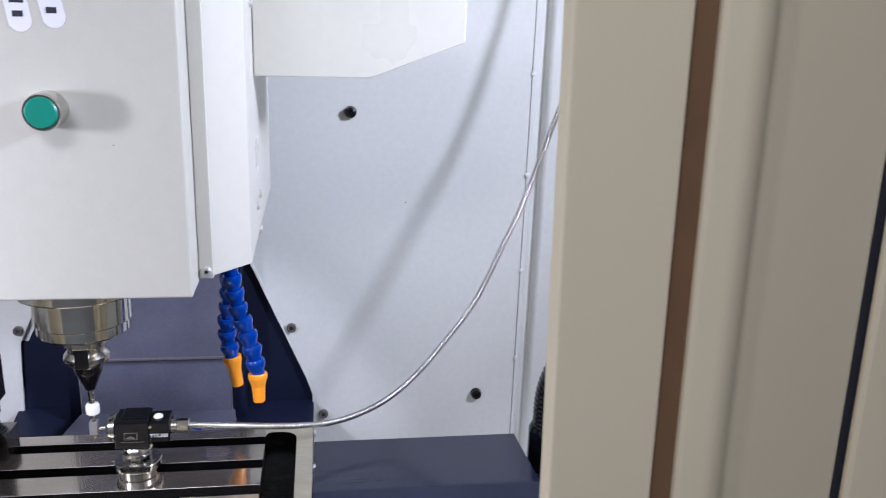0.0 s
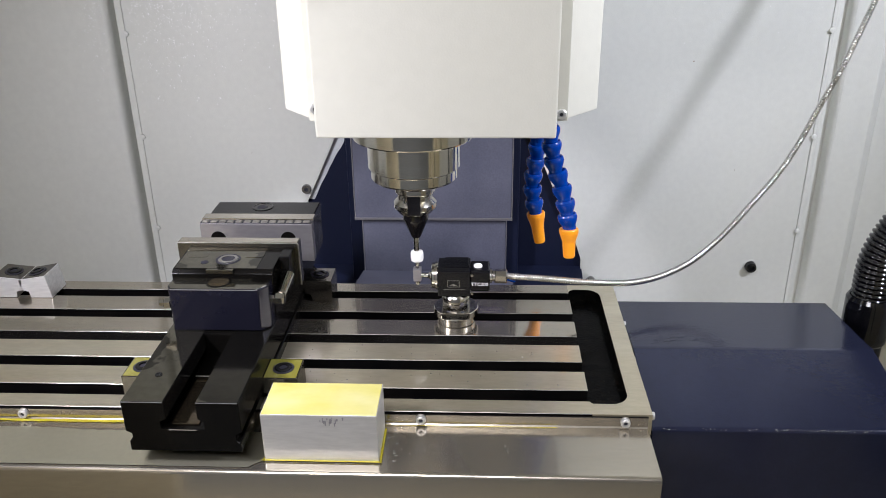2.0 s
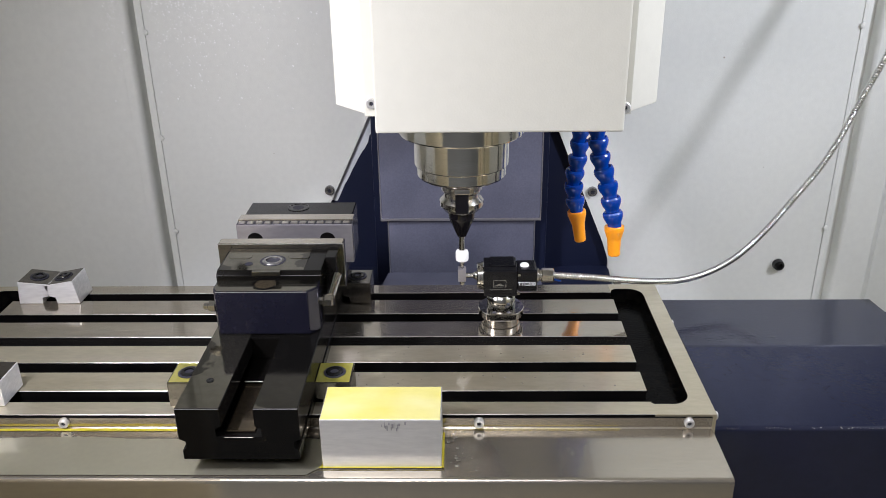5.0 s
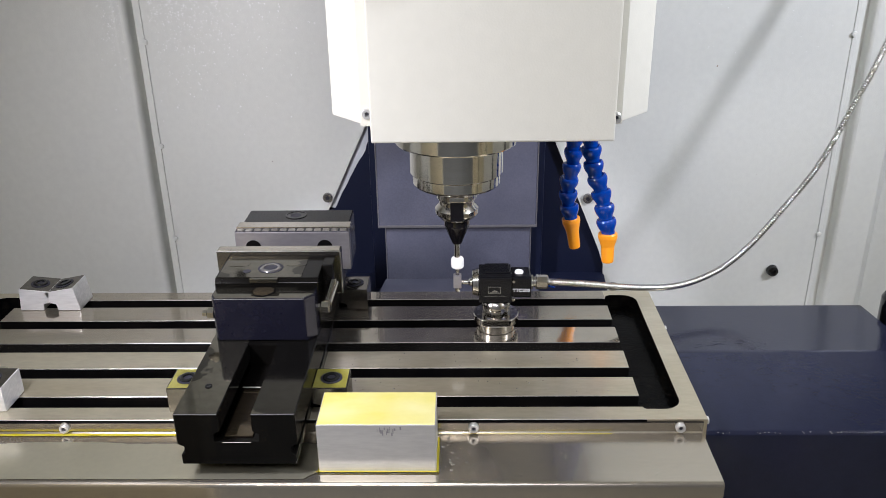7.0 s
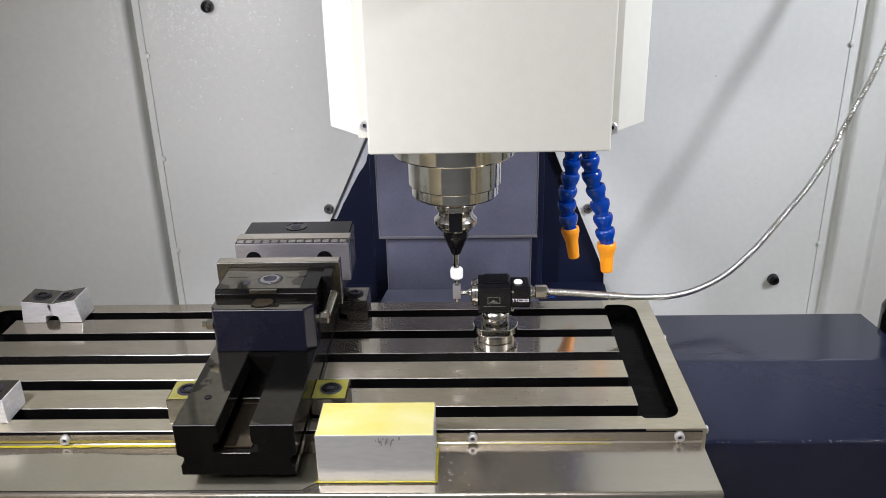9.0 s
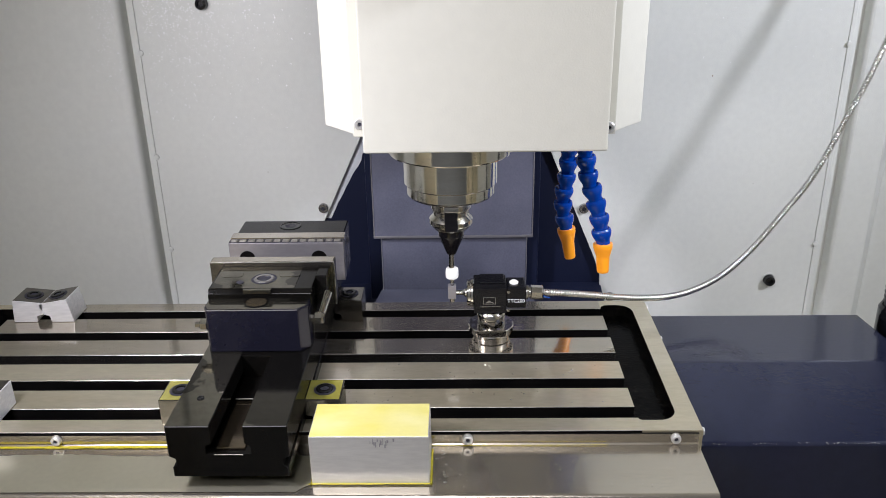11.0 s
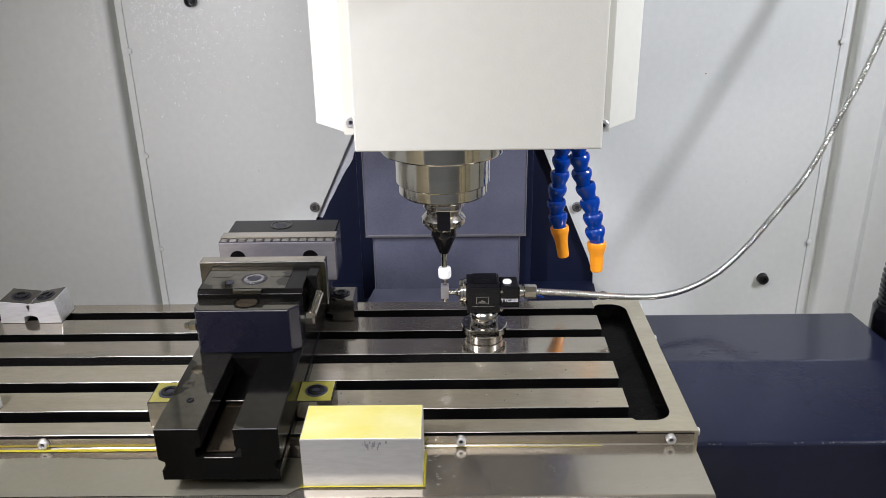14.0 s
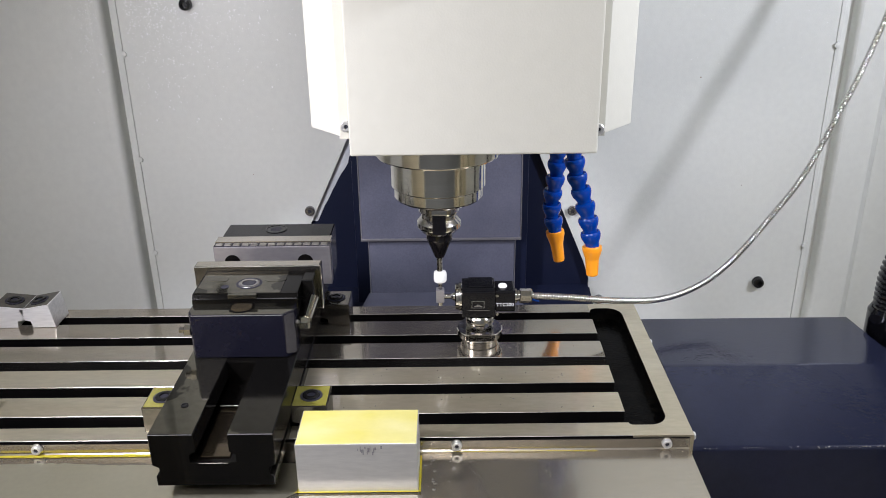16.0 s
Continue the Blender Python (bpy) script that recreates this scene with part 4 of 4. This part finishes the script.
for a in range(0, 360, 45):
    # small black discs painted as the shade in the holes
    part("flange_hole", lathe([(0.003, 0), (0.003, 0.0006), (0.0001, 0.0006)], (FX + 0.032 * math.cos(radians(a + 22)), FY + 0.0265 * math.sin(radians(a + 22)), 0.0278), (0, 0, 1), 12), "ink", setter)
part("neck", lathe([(0.0235, 0.0281), (0.0235, 0.0562)], (FX, FY, 0), n=40), "steel", setter, "steel neck")
part("neck_screw", lathe([(0.0032, 0), (0.0032, 0.002), (0.0001, 0.002)], (FX + 0.0105, FY - 0.0205, 0.041), (0.5, -0.85, 0), 12), "ink", setter)
BZ0, BZ1, BY0, BY1 = 0.0565, 0.1065, 0.1935, 0.2425
part("setter_body", prism([(BY0, BZ0), (BY1, BZ0), (BY1, BZ1), (BY0 + 0.010, BZ1), (BY0, BZ1 - 0.003)], "x", -0.2345, -0.1798, 0.0015), "anod", setter)
part("top_plate", box(-0.224, -0.183, BY0 + 0.011, BY1 - 0.002, BZ1 - 0.0005, BZ1 + 0.0025, 0.001), "anod", setter)
part("rear_body", prism([(BY0 + 0.002, 0.0655), (BY1 - 0.003, 0.0655), (BY1 - 0.003, 0.1030), (BY0 + 0.002, 0.1030)], "x", -0.1796, -0.1470, 0.003), "anod", setter)
part("indicator", lathe([(0.0075, 0), (0.0075, 0.002), (0.006, 0.0038), (0.0001, 0.0046)], (-0.167, 0.216, 0.1028), (0, 0, 1), 24), "ceramic", setter, "white indicator dome")
for z in (0.096, 0.062):
    part("body_screw", lathe([(0.0024, 0), (0.0024, 0.0012), (0.0001, 0.0012)], (-0.1770, BY0 + 0.0012, z), (0, -1, 0), 12), "steel", setter)
part("front_ring", lathe([(0.0235, 0), (0.0245, 0.001), (0.0245, 0.0045), (0.0225, 0.0055), (0.0225, 0.010), (0.0205, 0.0115), (0.006, 0.0115)], (-0.2347, 0.218, 0.0845), (-1, 0, 0), 40), "steel", setter, "bright steel front ring")
part("stylus_arm", lathe([(0.0075, 0), (0.007, 0.003), (0.0040, 0.007), (0.0040, 0.020)], (-0.2460, 0.218, 0.0845), (-1, 0, 0), 20), "steel", setter)
part("stylus_block", box(-0.2775, -0.2640, 0.211, 0.225, 0.0755, 0.0985, 0.0012), "jaw", setter, "small steel stylus block")
part("block_screw", lathe([(0.0042, 0), (0.0042, 0.007), (0.003, 0.008)], (-0.2705, 0.218, 0.0680), (0, 0, 1), 16), "steel", setter)
part("stylus_stem", lathe([(0.0032, 0), (0.0032, 0.014)], (-0.2705, 0.218, 0.0984), (0, 0, 1), 16), "steel", setter)
part("stylus_pad", lathe([(0.0090, 0.1122), (0.0105, 0.1138), (0.0110, 0.1185), (0.0108, 0.1265), (0.0096, 0.1298), (0.0001, 0.1305)], (-0.2705, 0.218, 0), n=36), "ceramic", setter, "white ceramic stylus pad")
txt = bpy.data.curves.new("lettering", "FONT")
txt.body, txt.size, txt.extrude, txt.align_x = "TTC200", 0.0085, 0.0002, "CENTER"
txt.materials.append(M["print"])
tmp = new("lettering", txt)
me = bpy.data.meshes.new_from_object(tmp.evaluated_get(bpy.context.evaluated_depsgraph_get()))
bpy.data.objects.remove(tmp)
word = new("lettering", me)
word.parent = setter
word.matrix_basis = pose(-0.1640 + 0.205, BY0 + 0.0015 - 0.218, 0.0765, 90, 0, 0)
for z in (0.0742, 0.0862):
    part("print_bar", box(-0.219, -0.198, BY0 - 0.0005, BY0 + 0.0002, z, z + 0.0010), "boltgrey", setter)
for x in (-0.219, -0.199):
    part("print_bar", box(x, x + 0.001, BY0 - 0.0005, BY0 + 0.0002, 0.0752, 0.0862), "boltgrey", setter)
part("print_wedge", prism([(-0.2165, 0.0765), (-0.2010, 0.0765), (-0.2035, 0.0785), (-0.2090, 0.0812)], "y", BY0 - 0.0005, BY0 + 0.0002), "boltgrey", setter)
part("print_bar", box(-0.2255, -0.1890, BY0 - 0.0005, BY0 + 0.0002, 0.0694, 0.0702), "boltgrey", setter)
part("cable_gland", lathe([(0.0125, 0), (0.0125, 0.004), (0.0095, 0.005), (0.0095, 0.010)], (-0.1472, 0.218, 0.0845), (1, 0, -0.02), 28), "steel", setter)
part("gland_nut", lathe([(0.0115, 0), (0.0122, 0.001), (0.0122, 0.019), (0.0105, 0.021), (0.007, 0.0215)], (-0.1385, 0.218, 0.0843), (1, 0, -0.03), 8, smooth=False), "steel", setter)

cable = thing("armoured_cable", (-0.115, 0.218, 0.075), "spiral armoured steel cable curving up the wall", "cable")
part("armour", ribbed([(-0.119, 0.218, 0.0845), (-0.047, 0.237, 0.070), (0.005, 0.254, 0.057), (0.058, 0.272, 0.0455), (0.113, 0.294, 0.0365), (0.170, 0.325, 0.0355), (0.232, 0.365, 0.047), (0.292, 0.403, 0.081), (0.346, 0.432, 0.132), (0.396, 0.452, 0.189), (0.430, 0.467, 0.243), (0.469, 0.485, 0.322), (0.501, 0.498, 0.388), (0.557, 0.530, 0.526), (0.600, 0.560, 0.645), (0.640, 0.60, 0.86), (0.665, 0.64, 1.15), (0.68, 0.66, 1.59)],
                     0.0047, [(0.0, 0.0040), (0.14, 0.0055), (0.45, 0.0060), (0.76, 0.0055), (0.90, 0.0040)], 14), "conduit", cable)
part("blue_lead", ribbed([(-0.130, 0.2285, 0.078), (-0.118, 0.235, 0.070), (-0.106, 0.242, 0.062), (-0.098, 0.246, 0.061)], 0.004, [(0, 0.0016)], 8), "blue", setter, "short blue lead")

# ---- drain hose beside the side cover ----
hose = thing("coolant_hose", (0.532, 0.29, -0.13), "thick black ribbed rubber hose rising beside the cover", "hose")
part("hose_cuff", lathe([(0.030, 0), (0.034, 0.006), (0.035, 0.05), (0.0385, 0.055), (0.040, 0.065), (0.040, 0.135), (0.036, 0.142)], (0.532, 0.285, -0.125), (0.01, 0.04, 1), 40), "hose", hose, "black rubber hose cuff")
part("ribbed_tube", ribbed([(0.533, 0.291, 0.010), (0.539, 0.298, 0.09), (0.572, 0.298, 0.165), (0.621, 0.28, 0.247), (0.69, 0.25, 0.33), (0.785, 0.20, 0.406), (0.92, 0.15, 0.46), (1.2, 0.12, 0.50), (1.44, 0.12, 0.52)],
                          0.0086, [(0.0, 0.0300), (0.15, 0.0330), (0.40, 0.0337), (0.62, 0.0330), (0.78, 0.0300)], 40), "hose", hose)
part("hose_stub", lathe([(0.028, -0.38), (0.028, 0.0)], (0.532, 0.285, -0.125), (0, 0, 1), 24), "hose", hose)
